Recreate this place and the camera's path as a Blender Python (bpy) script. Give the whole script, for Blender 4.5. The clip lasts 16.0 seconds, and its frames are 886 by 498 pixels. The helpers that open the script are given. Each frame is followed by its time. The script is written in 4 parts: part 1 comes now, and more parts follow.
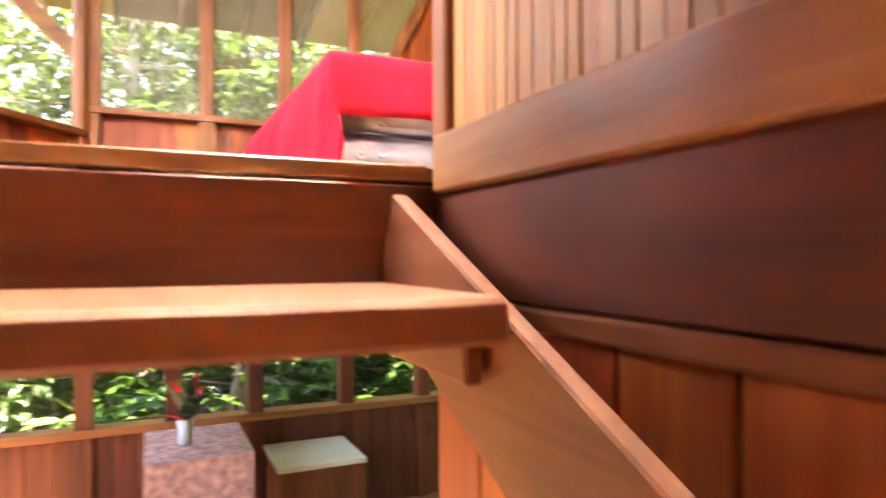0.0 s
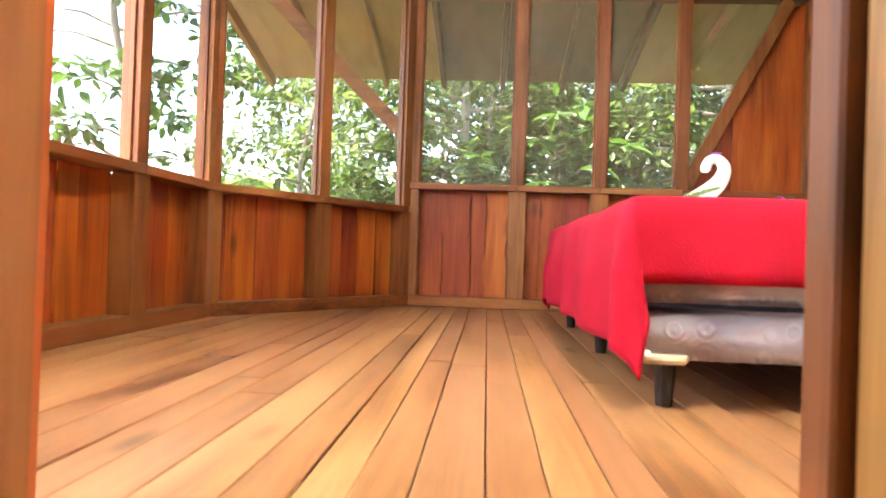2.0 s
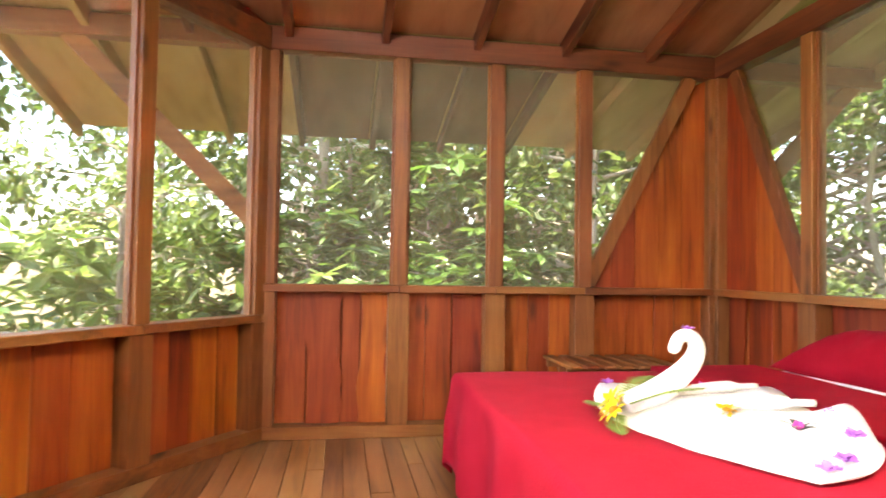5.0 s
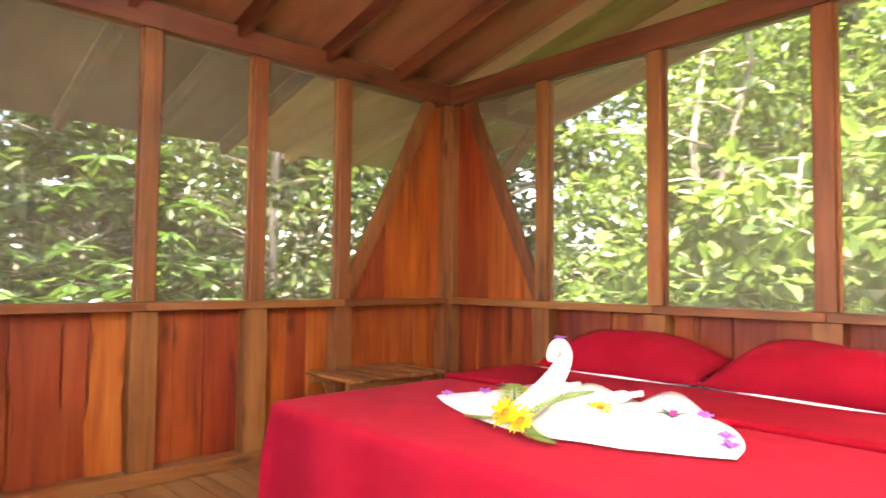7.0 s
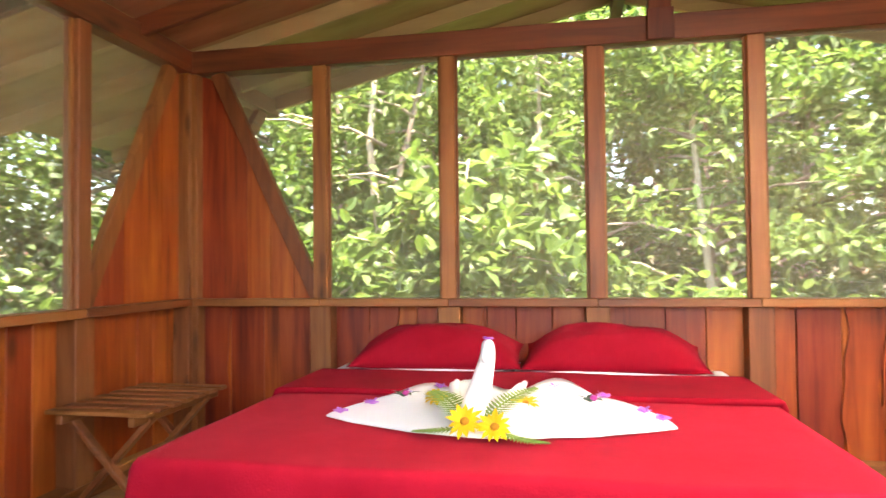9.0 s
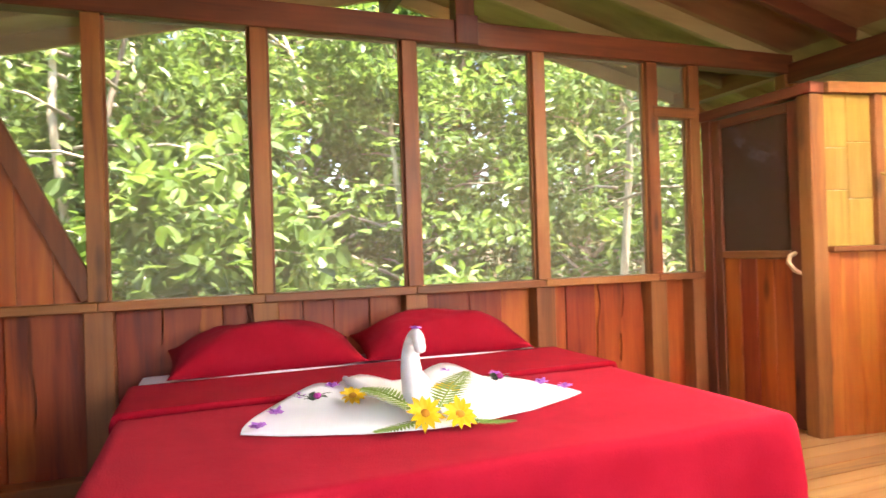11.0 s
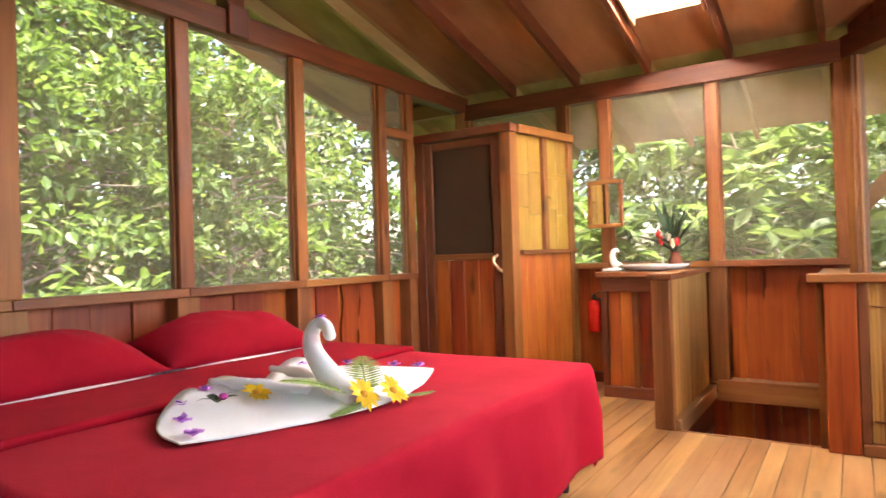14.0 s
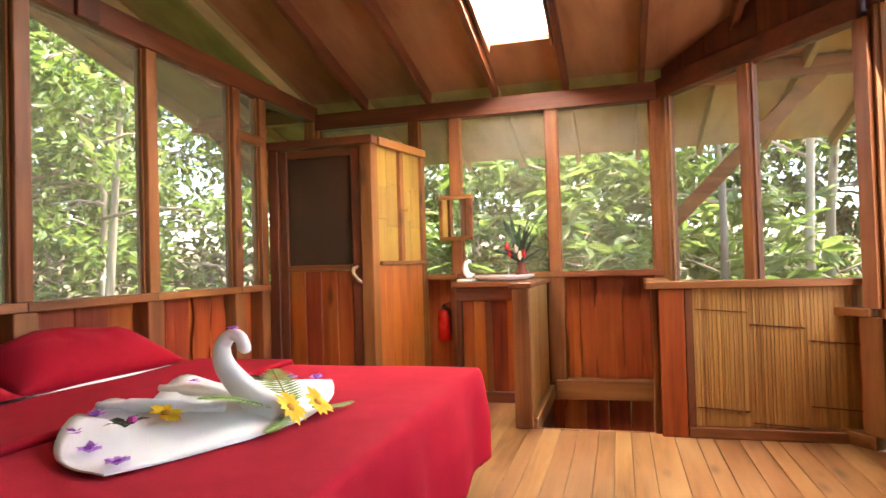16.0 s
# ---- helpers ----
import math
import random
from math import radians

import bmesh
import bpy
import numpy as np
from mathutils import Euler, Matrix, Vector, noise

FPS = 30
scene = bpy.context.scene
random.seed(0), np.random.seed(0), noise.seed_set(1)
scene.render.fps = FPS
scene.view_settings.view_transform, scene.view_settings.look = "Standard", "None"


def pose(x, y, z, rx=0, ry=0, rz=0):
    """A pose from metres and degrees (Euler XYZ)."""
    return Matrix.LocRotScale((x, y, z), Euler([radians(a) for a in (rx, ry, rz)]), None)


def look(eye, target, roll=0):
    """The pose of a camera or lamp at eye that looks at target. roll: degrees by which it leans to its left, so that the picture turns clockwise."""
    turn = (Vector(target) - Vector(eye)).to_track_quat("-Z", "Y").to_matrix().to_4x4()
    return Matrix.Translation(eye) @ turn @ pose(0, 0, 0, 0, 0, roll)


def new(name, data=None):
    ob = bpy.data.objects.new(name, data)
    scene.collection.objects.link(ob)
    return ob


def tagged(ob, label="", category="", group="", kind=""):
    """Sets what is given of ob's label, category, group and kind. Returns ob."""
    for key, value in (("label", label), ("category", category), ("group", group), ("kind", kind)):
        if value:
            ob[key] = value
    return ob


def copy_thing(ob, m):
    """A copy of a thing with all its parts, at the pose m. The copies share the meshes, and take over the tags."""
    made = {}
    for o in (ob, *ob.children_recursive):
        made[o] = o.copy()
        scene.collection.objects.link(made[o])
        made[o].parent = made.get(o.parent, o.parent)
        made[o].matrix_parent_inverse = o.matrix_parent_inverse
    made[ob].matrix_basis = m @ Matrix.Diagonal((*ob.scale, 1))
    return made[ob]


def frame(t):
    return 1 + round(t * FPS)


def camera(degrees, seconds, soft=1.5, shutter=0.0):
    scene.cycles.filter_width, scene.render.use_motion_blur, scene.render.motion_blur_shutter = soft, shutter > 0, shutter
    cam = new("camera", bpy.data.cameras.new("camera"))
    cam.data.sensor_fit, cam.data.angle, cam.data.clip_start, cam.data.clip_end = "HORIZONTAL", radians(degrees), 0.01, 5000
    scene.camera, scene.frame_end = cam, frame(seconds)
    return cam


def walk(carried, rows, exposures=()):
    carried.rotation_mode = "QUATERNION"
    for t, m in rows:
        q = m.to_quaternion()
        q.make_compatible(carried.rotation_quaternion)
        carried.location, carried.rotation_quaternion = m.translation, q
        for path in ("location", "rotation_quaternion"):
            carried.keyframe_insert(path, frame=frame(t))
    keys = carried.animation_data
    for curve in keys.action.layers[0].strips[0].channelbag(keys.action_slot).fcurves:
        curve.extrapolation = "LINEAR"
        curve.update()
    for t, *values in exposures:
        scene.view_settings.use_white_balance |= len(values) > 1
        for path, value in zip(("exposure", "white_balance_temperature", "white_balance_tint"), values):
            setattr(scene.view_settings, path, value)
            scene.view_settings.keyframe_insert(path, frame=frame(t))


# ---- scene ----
cam = camera(69.4, 16.0, shutter=0.5)

PATH = [
    (0, (-2.521, -5.271, -0.208), (-1.687, -3.453, -0.19), -0.1),
    (0.3, (-2.479, -5.202, -0.129), (-1.892, -3.29, -0.117), 0.2),
    (0.6, (-2.44, -5.146, -0.058), (-2.076, -3.179, -0.065), 0.7),
    (1, (-2.362, -5.042, 0.075), (-2.236, -3.046, 0.068), 1.4),
    (1.5, (-2.339, -4.958, 0.194), (-2.39, -2.958, 0.205), 2.1),
    (2, (-2.331, -4.785, 0.332), (-2.468, -2.79, 0.351), 2.0),
    (2.5, (-2.332, -4.662, 0.456), (-2.505, -2.669, 0.471), 2.0),
    (3, (-2.336, -4.526, 0.552), (-2.51, -2.534, 0.578), 1.2),
    (3.2, (-2.362, -4.457, 0.606), (-2.514, -2.463, 0.634), 1.4),
    (5.3, (-2.532, -3.852, 1.003), (-2.084, -1.904, 1.072), 0.9),
    (5.5, (-2.588, -3.809, 1.014), (-2.041, -1.887, 1.084), 1.0),
    (6, (-2.773, -3.69, 0.992), (-1.954, -1.867, 1.08), 1.2),
    (6.5, (-2.989, -3.548, 0.989), (-1.892, -1.879, 1.08), 1.1),
    (7, (-3.22, -3.403, 0.996), (-1.86, -1.94, 1.09), 0.6),
    (7.5, (-3.405, -3.215, 1.012), (-1.821, -1.997, 1.101), 0.2),
    (8, (-3.541, -2.94, 1.049), (-1.779, -1.997, 1.12), -0.2),
    (8.5, (-3.601, -2.654, 1.051), (-1.721, -1.973, 1.117), -0.5),
    (9, (-3.636, -2.305, 1.057), (-1.672, -1.932, 1.107), -0.6),
    (9.2, (-3.635, -2.192, 1.045), (-1.653, -1.932, 1.095), -0.7),
    (11.3, (-3.444, -1.219, 1.056), (-1.627, -2.056, 1.06), -1.5),
    (11.5, (-3.412, -1.122, 1.041), (-1.637, -2.045, 1.045), -1.2),
    (12, (-3.313, -0.919, 1.032), (-1.658, -2.042, 1.038), -1.3),
    (12.5, (-3.204, -0.758, 1.024), (-1.685, -2.058, 1.027), -1.3),
    (13, (-3.11, -0.628, 1.016), (-1.731, -2.076, 1.023), -1.4),
    (13.5, (-3.022, -0.504, 1.004), (-1.789, -2.079, 1.018), -1.5),
    (14, (-2.943, -0.413, 0.992), (-1.86, -2.095, 1.013), -1.8),
    (14.5, (-2.855, -0.357, 0.982), (-1.916, -2.123, 1.012), -1.8),
    (15, (-2.727, -0.295, 0.98), (-1.962, -2.143, 1.018), -1.8),
    (15.5, (-2.629, -0.244, 0.985), (-2.011, -2.146, 1.026), -1.7),
    (16, (-2.596, -0.226, 0.983), (-2.064, -2.154, 1.029), -1.7),
]
EXPOSURES = [(0.0, 4.25, 7300, 17), (1.0, 4.05, 7300, 17), (1.6, 3.52, 6950, 13), (2.5, 3.13, 6600, 7), (3.2, 3.05, 6650, 8), (5.3, 3.27, 7400, 16),
             (7.0, 3.22, 7450, 17), (9.0, 3.03, 7350, 15), (11.3, 2.95, 7350, 14), (12.5, 2.9, 7300, 14), (16.0, 2.66, 7150, 13)]
walk(cam, [(t, look(eye, target, roll)) for t, eye, target, roll in PATH], EXPOSURES)

# ---- world, sun ----
world = bpy.data.worlds.new("world")
scene.world = world
world.use_nodes = True
wn = world.node_tree.nodes
sky = wn.new("ShaderNodeTexSky")
sky.sky_type = 'NISHITA'
sky.sun_disc = False
sky.sun_elevation = radians(72)
sky.sun_rotation = radians(250)
wn["Background"].inputs["Strength"].default_value = 0.15
world.node_tree.links.new(sky.outputs["Color"], wn["Background"].inputs["Color"])
sun_data = bpy.data.lights.new("sun", 'SUN')
sun_data.energy = 5.0
sun_data.angle = radians(3.0)
sun_data.color = (1.0, 0.95, 0.86)
sun = new("sun", sun_data)
sun.matrix_world = look((-2.9, -1.4, 10), (0, 0, 0))
# the bright open sky in the skylight and in the west openings
for name, at, aim, sx, sy, power in (("skylight_lamp", (-1.95, -4.235, 2.755), (-1.95, -4.235 + 0.24, 1.755), 0.43, 1.12, 23),
                                     ("west_opening_lamp", (-4.10, -3.30, 1.46), (-3.0, -3.1, 1.25), 1.4, 1.4, 13)):
    ld = bpy.data.lights.new(name, 'AREA')
    ld.shape = 'RECTANGLE'
    ld.size, ld.size_y, ld.energy = sx, sy, power
    ld.color = (1.0, 0.97, 0.92)
    new(name, ld).matrix_world = look(at, aim)

FLOOR = -0.05
SILL = 0.865
SILL_B = 0.685
PLATE = 2.26


# ---- materials ----
def base_mat(name, rough=0.6, metal=0.0):
    m = bpy.data.materials.new(name)
    m.use_nodes = True
    b = m.node_tree.nodes["Principled BSDF"]
    b.inputs["Roughness"].default_value = rough
    b.inputs["Metallic"].default_value = metal
    return m, m.node_tree.nodes, m.node_tree.links, b


def ramp_node(n, stops):
    r = n.new("ShaderNodeValToRGB")
    e = r.color_ramp.elements
    while len(e) < len(stops):
        e.new(0.5)
    for k, (p, c) in enumerate(stops):
        e[k].position = p
        e[k].color = (*c, 1)
    return r


def wood(name, dark, mid, light, axis="z", rough=0.45, knots=True, scale=1.0, vary=0.5):
    m, n, l, b = base_mat(name, rough)
    tc = n.new("ShaderNodeTexCoord")
    info = n.new("ShaderNodeObjectInfo")
    off = n.new("ShaderNodeVectorMath")
    off.operation = 'MULTIPLY_ADD'
    comb = n.new("ShaderNodeCombineXYZ")
    for k in range(3):
        l.new(info.outputs["Random"], comb.inputs[k])
    l.new(comb.outputs[0], off.inputs[0])
    off.inputs[1].default_value = (7.3, 5.1, 9.7)
    l.new(tc.outputs["Object"], off.inputs[2])
    mp = n.new("ShaderNodeMapping")
    s = {"x": (0.9, 14, 14), "y": (14, 0.9, 14), "z": (14, 14, 0.9)}[axis]
    mp.inputs["Scale"].default_value = tuple(v * scale for v in s)
    l.new(off.outputs[0], mp.inputs["Vector"])
    grain = n.new("ShaderNodeTexNoise")
    grain.inputs["Scale"].default_value = 1.3
    grain.inputs["Detail"].default_value = 7
    grain.inputs["Roughness"].default_value = 0.62
    grain.inputs["Distortion"].default_value = 0.9
    l.new(mp.outputs[0], grain.inputs["Vector"])
    mp2 = n.new("ShaderNodeMapping")
    s2 = {"x": (0.5, 3.2, 3.2), "y": (3.2, 0.5, 3.2), "z": (3.2, 3.2, 0.5)}[axis]
    mp2.inputs["Scale"].default_value = s2
    l.new(off.outputs[0], mp2.inputs["Vector"])
    broad = n.new("ShaderNodeTexNoise")
    broad.inputs["Scale"].default_value = 1.6
    broad.inputs["Detail"].default_value = 3
    l.new(mp2.outputs[0], broad.inputs["Vector"])
    mixv = n.new("ShaderNodeMath")
    mixv.operation = 'MULTIPLY_ADD'
    l.new(broad.outputs["Fac"], mixv.inputs[0])
    mixv.inputs[1].default_value = 0.55
    half = n.new("ShaderNodeMath")
    half.operation = 'MULTIPLY'
    l.new(grain.outputs["Fac"], half.inputs[0])
    half.inputs[1].default_value = 0.5
    l.new(half.outputs[0], mixv.inputs[2])
    r = ramp_node(n, [(0.36, dark), (0.5, mid), (0.68, light)])
    l.new(mixv.outputs[0], r.inputs[0])
    out = r.outputs[0]
    if knots:
        mp3 = n.new("ShaderNodeMapping")
        s3 = {"x": (1.6, 5, 5), "y": (5, 1.6, 5), "z": (5, 5, 1.6)}[axis]
        mp3.inputs["Scale"].default_value = s3
        l.new(off.outputs[0], mp3.inputs["Vector"])
        vor = n.new("ShaderNodeTexVoronoi")
        vor.inputs["Scale"].default_value = 1.0
        l.new(mp3.outputs[0], vor.inputs["Vector"])
        kr = ramp_node(n, [(0.05, (0.22, 0.2, 0.18)), (0.16, (1, 1, 1))])
        l.new(vor.outputs["Distance"], kr.inputs[0])
        mk = n.new("ShaderNodeMixRGB")
        mk.blend_type = 'MULTIPLY'
        mk.inputs[0].default_value = 0.75
        l.new(out, mk.inputs[1])
        l.new(kr.outputs[0], mk.inputs[2])
        out = mk.outputs[0]
    hsv = n.new("ShaderNodeHueSaturation")
    val = n.new("ShaderNodeMapRange")
    val.inputs["To Min"].default_value = 1 - vary * 0.55
    val.inputs["To Max"].default_value = 1 + vary * 0.45
    l.new(info.outputs["Random"], val.inputs["Value"])
    l.new(val.outputs[0], hsv.inputs["Value"])
    hue = n.new("ShaderNodeMath")
    hue.operation = 'MULTIPLY_ADD'
    l.new(info.outputs["Random"], hue.inputs[0])
    hue.inputs[1].default_value = 0.02 * vary * 2
    hue.inputs[2].default_value = 0.5 - 0.01 * vary * 2
    l.new(hue.outputs[0], hsv.inputs["Hue"])
    l.new(out, hsv.inputs["Color"])
    l.new(hsv.outputs[0], b.inputs["Base Color"])
    rr = n.new("ShaderNodeMapRange")
    rr.inputs["To Min"].default_value = rough - 0.12
    rr.inputs["To Max"].default_value = rough + 0.2
    l.new(grain.outputs["Fac"], rr.inputs["Value"])
    l.new(rr.outputs[0], b.inputs["Roughness"])
    bp = n.new("ShaderNodeBump")
    bp.inputs["Strength"].default_value = 0.25
    bp.inputs["Distance"].default_value = 0.004
    l.new(grain.outputs["Fac"], bp.inputs["Height"])
    l.new(bp.outputs[0], b.inputs["Normal"])
    return m


def trio(name, *a, **k):
    return {ax: wood(name + "_" + ax, *a, axis=ax, **k) for ax in "xyz"}


STUD = trio("honey_timber", (0.125, 0.034, 0.009), (0.245, 0.080, 0.021), (0.35, 0.130, 0.038), rough=0.48, vary=0.35)
BOARD = trio("red_cedar_board", (0.13, 0.015, 0.003), (0.32, 0.052, 0.008), (0.46, 0.110, 0.020), rough=0.42, vary=0.55)
ORANGEB = trio("orange_cedar_board", (0.18, 0.030, 0.006), (0.38, 0.080, 0.014), (0.52, 0.155, 0.032), rough=0.45, vary=0.5)
PLANK = trio("floor_plank", (0.15, 0.050, 0.015), (0.33, 0.150, 0.054), (0.46, 0.245, 0.105), rough=0.32, vary=0.3)
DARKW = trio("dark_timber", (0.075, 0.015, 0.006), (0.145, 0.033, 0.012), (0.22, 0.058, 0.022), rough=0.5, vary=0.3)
TREADW = trio("tread_timber", (0.21, 0.075, 0.036), (0.34, 0.155, 0.085), (0.43, 0.225, 0.13), rough=0.45, vary=0.2)
PLY = trio("pale_plywood", (0.29, 0.185, 0.075), (0.39, 0.26, 0.11), (0.46, 0.32, 0.15), rough=0.7, knots=False, scale=0.35, vary=0.15)
GREYPLY = wood("dark_plywood", (0.07, 0.045, 0.026), (0.11, 0.072, 0.042), (0.15, 0.10, 0.06), "y", 0.7, False, 0.35, 0.2)
CANE = wood("split_cane", (0.24, 0.095, 0.022), (0.42, 0.20, 0.052), (0.52, 0.28, 0.085), "z", 0.4, False, 2.0, 0.22)
CANE_Y = wood("yellow_bamboo", (0.24, 0.12, 0.02), (0.36, 0.20, 0.036), (0.45, 0.27, 0.06), "z", 0.35, False, 1.5, 0.25)


def fabric(name, c1, c2, rough=0.85, weave=420, bump=0.15, sheen=0.3):
    m, n, l, b = base_mat(name, rough)
    tc = n.new("ShaderNodeTexCoord")
    big = n.new("ShaderNodeTexNoise")
    big.inputs["Scale"].default_value = 5
    big.inputs["Detail"].default_value = 5
    l.new(tc.outputs["Object"], big.inputs["Vector"])
    r = ramp_node(n, [(0.3, c1), (0.7, c2)])
    l.new(big.outputs["Fac"], r.inputs[0])
    l.new(r.outputs[0], b.inputs["Base Color"])
    fine = n.new("ShaderNodeTexNoise")
    fine.inputs["Scale"].default_value = weave
    l.new(tc.outputs["Object"], fine.inputs["Vector"])
    add = n.new("ShaderNodeMath")
    add.operation = 'MULTIPLY_ADD'
    l.new(big.outputs["Fac"], add.inputs[0])
    add.inputs[1].default_value = 3.0
    l.new(fine.outputs["Fac"], add.inputs[2])
    bp = n.new("ShaderNodeBump")
    bp.inputs["Strength"].default_value = bump
    bp.inputs["Distance"].default_value = 0.003
    l.new(add.outputs[0], bp.inputs["Height"])
    l.new(bp.outputs[0], b.inputs["Normal"])
    b.inputs["Sheen Weight"].default_value = sheen
    return m


RED = fabric("crimson_cotton", (0.40, 0.006, 0.022), (0.48, 0.010, 0.031), rough=0.9, sheen=0.04, bump=0.4, weave=160)
RED.node_tree.nodes["Principled BSDF"].inputs["Specular IOR Level"].default_value = 0.12
# darker copy of the crimson: paints shade into the pillows and turned-back edge
RED_SHADE = fabric("shaded_crimson_cotton", (0.29, 0.003, 0.014), (0.35, 0.005, 0.02), rough=0.85, sheen=0.0, bump=0.3, weave=200)
RED_SHADE.node_tree.nodes["Principled BSDF"].inputs["Specular IOR Level"].default_value = 0.15
RED.node_tree.nodes["Principled BSDF"].inputs["Sheen Tint"].default_value = (1.0, 0.45, 0.5, 1)
WHITE = fabric("white_towelling", (0.90, 0.90, 0.90), (0.94, 0.935, 0.93), weave=260, bump=0.4)
TICKING = fabric("lilac_grey_ticking", (0.40, 0.37, 0.41), (0.47, 0.44, 0.48), weave=90, bump=0.5)


def add_motif(m, scale, colour, strength, relief):
    """Stitched rosettes: rings about scattered cell centres, pale and raised."""
    n, l = m.node_tree.nodes, m.node_tree.links
    b = n["Principled BSDF"]
    tc = n.new("ShaderNodeTexCoord")
    vor = n.new("ShaderNodeTexVoronoi")
    vor.inputs["Scale"].default_value = scale
    vor.inputs["Randomness"].default_value = 0.35
    l.new(tc.outputs["Object"], vor.inputs["Vector"])
    ring = n.new("ShaderNodeMath")
    ring.operation = 'SINE'
    k = n.new("ShaderNodeMath")
    k.operation = 'MULTIPLY'
    k.inputs[1].default_value = 26
    l.new(vor.outputs["Distance"], k.inputs[0])
    l.new(k.outputs[0], ring.inputs[0])
    fade = n.new("ShaderNodeMapRange")
    fade.inputs["From Min"].default_value = 0.5
    fade.inputs["From Max"].default_value = 0.2
    l.new(vor.outputs["Distance"], fade.inputs["Value"])
    mul = n.new("ShaderNodeMath")
    mul.operation = 'MULTIPLY'
    l.new(ring.outputs[0], mul.inputs[0])
    l.new(fade.outputs[0], mul.inputs[1])
    fac = n.new("ShaderNodeMath")
    fac.operation = 'MULTIPLY'
    fac.use_clamp = True
    fac.inputs[1].default_value = strength
    l.new(mul.outputs[0], fac.inputs[0])
    old = b.inputs["Base Color"].links[0].from_socket
    mx = n.new("ShaderNodeMixRGB")
    mx.inputs[2].default_value = (*colour, 1)
    l.new(fac.outputs[0], mx.inputs[0])
    l.new(old, mx.inputs[1])
    l.new(mx.outputs[0], b.inputs["Base Color"])
    bp = n.new("ShaderNodeBump")
    bp.inputs["Strength"].default_value = relief
    bp.inputs["Distance"].default_value = 0.006
    l.new(mul.outputs[0], bp.inputs["Height"])
    l.new(b.inputs["Normal"].links[0].from_socket, bp.inputs["Normal"])
    l.new(bp.outputs[0], b.inputs["Normal"])


add_motif(RED, 30.0, (0.4, 0.006, 0.022), 0.0, 0.09)
add_motif(TICKING, 13.0, (0.62, 0.59, 0.63), 0.4, 0.35)
NAVY = fabric("navy_piping", (0.02, 0.03, 0.07), (0.03, 0.045, 0.1))
CREAM = fabric("cream_vinyl", (0.62, 0.52, 0.36), (0.7, 0.6, 0.45), rough=0.5)


def plain(name, c, rough=0.5, metal=0.0, vary=0.15):
    m, n, l, b = base_mat(name, rough, metal)
    tc = n.new("ShaderNodeTexCoord")
    t = n.new("ShaderNodeTexNoise")
    t.inputs["Scale"].default_value = 18
    t.inputs["Detail"].default_value = 4
    l.new(tc.outputs["Object"], t.inputs["Vector"])
    r = ramp_node(n, [(0.3, tuple(v * (1 - vary) for v in c)), (0.7, tuple(min(1, v * (1 + vary)) for v in c))])
    l.new(t.outputs["Fac"], r.inputs[0])
    l.new(r.outputs[0], b.inputs["Base Color"])
    return m


BLACK = plain("black_plastic", (0.012, 0.010, 0.010), 0.4)
EXT_RED = plain("red_enamel", (0.62, 0.02, 0.015), 0.25)
STEEL = plain("brushed_steel", (0.55, 0.55, 0.55), 0.3, 1.0)
YELLOW = plain("yellow_petal", (0.85, 0.52, 0.01), 0.6)
AMBER = plain("amber_flower_centre", (0.55, 0.24, 0.01), 0.8)
PURPLE = plain("purple_petal", (0.60, 0.22, 0.74), 0.6)
REDPET = plain("red_bract", (0.62, 0.02, 0.02), 0.5)
PORCELAIN = plain("white_porcelain", (0.8, 0.8, 0.78), 0.15, 0, 0.03)
MIRROR = plain("mirror_glass", (0.86, 0.86, 0.86), 0.02, 1.0, 0.01)
FERN = plain("fern_green", (0.20, 0.30, 0.055), 0.55, 0, 0.3)
DULL_LEAF = plain("dark_leaf", (0.03, 0.06, 0.025), 0.4, 0, 0.3)
FOILAGE_PINK = plain("magenta_petal", (0.45, 0.03, 0.25), 0.6)
FLORAL = plain("floral_tablecloth", (0.55, 0.3, 0.26), 0.8, 0, 0.4)
BRASS = plain("aged_brass", (0.5, 0.33, 0.12), 0.35, 1.0)
HORN = plain("pale_branch_handle", (0.5, 0.3, 0.17), 0.5)
SOIL = plain("forest_litter", (0.10, 0.075, 0.035), 0.9, 0, 0.5)


def screen_mat(name, c, fac):
    m, n, l, b = base_mat(name, 0.8)
    b.inputs["Base Color"].default_value = (*c, 1)
    tr = n.new("ShaderNodeBsdfTransparent")
    mx = n.new("ShaderNodeMixShader")
    mx.inputs[0].default_value = fac
    l.new(tr.outputs[0], mx.inputs[1])
    l.new(b.outputs[0], mx.inputs[2])
    l.new(mx.outputs[0], n["Material Output"].inputs["Surface"])
    return m


SCREEN = screen_mat("fine_insect_mesh", (0.70, 0.64, 0.50), 0.12)
DARKSCREEN = screen_mat("dark_door_mesh", (0.06, 0.024, 0.011), 0.94)


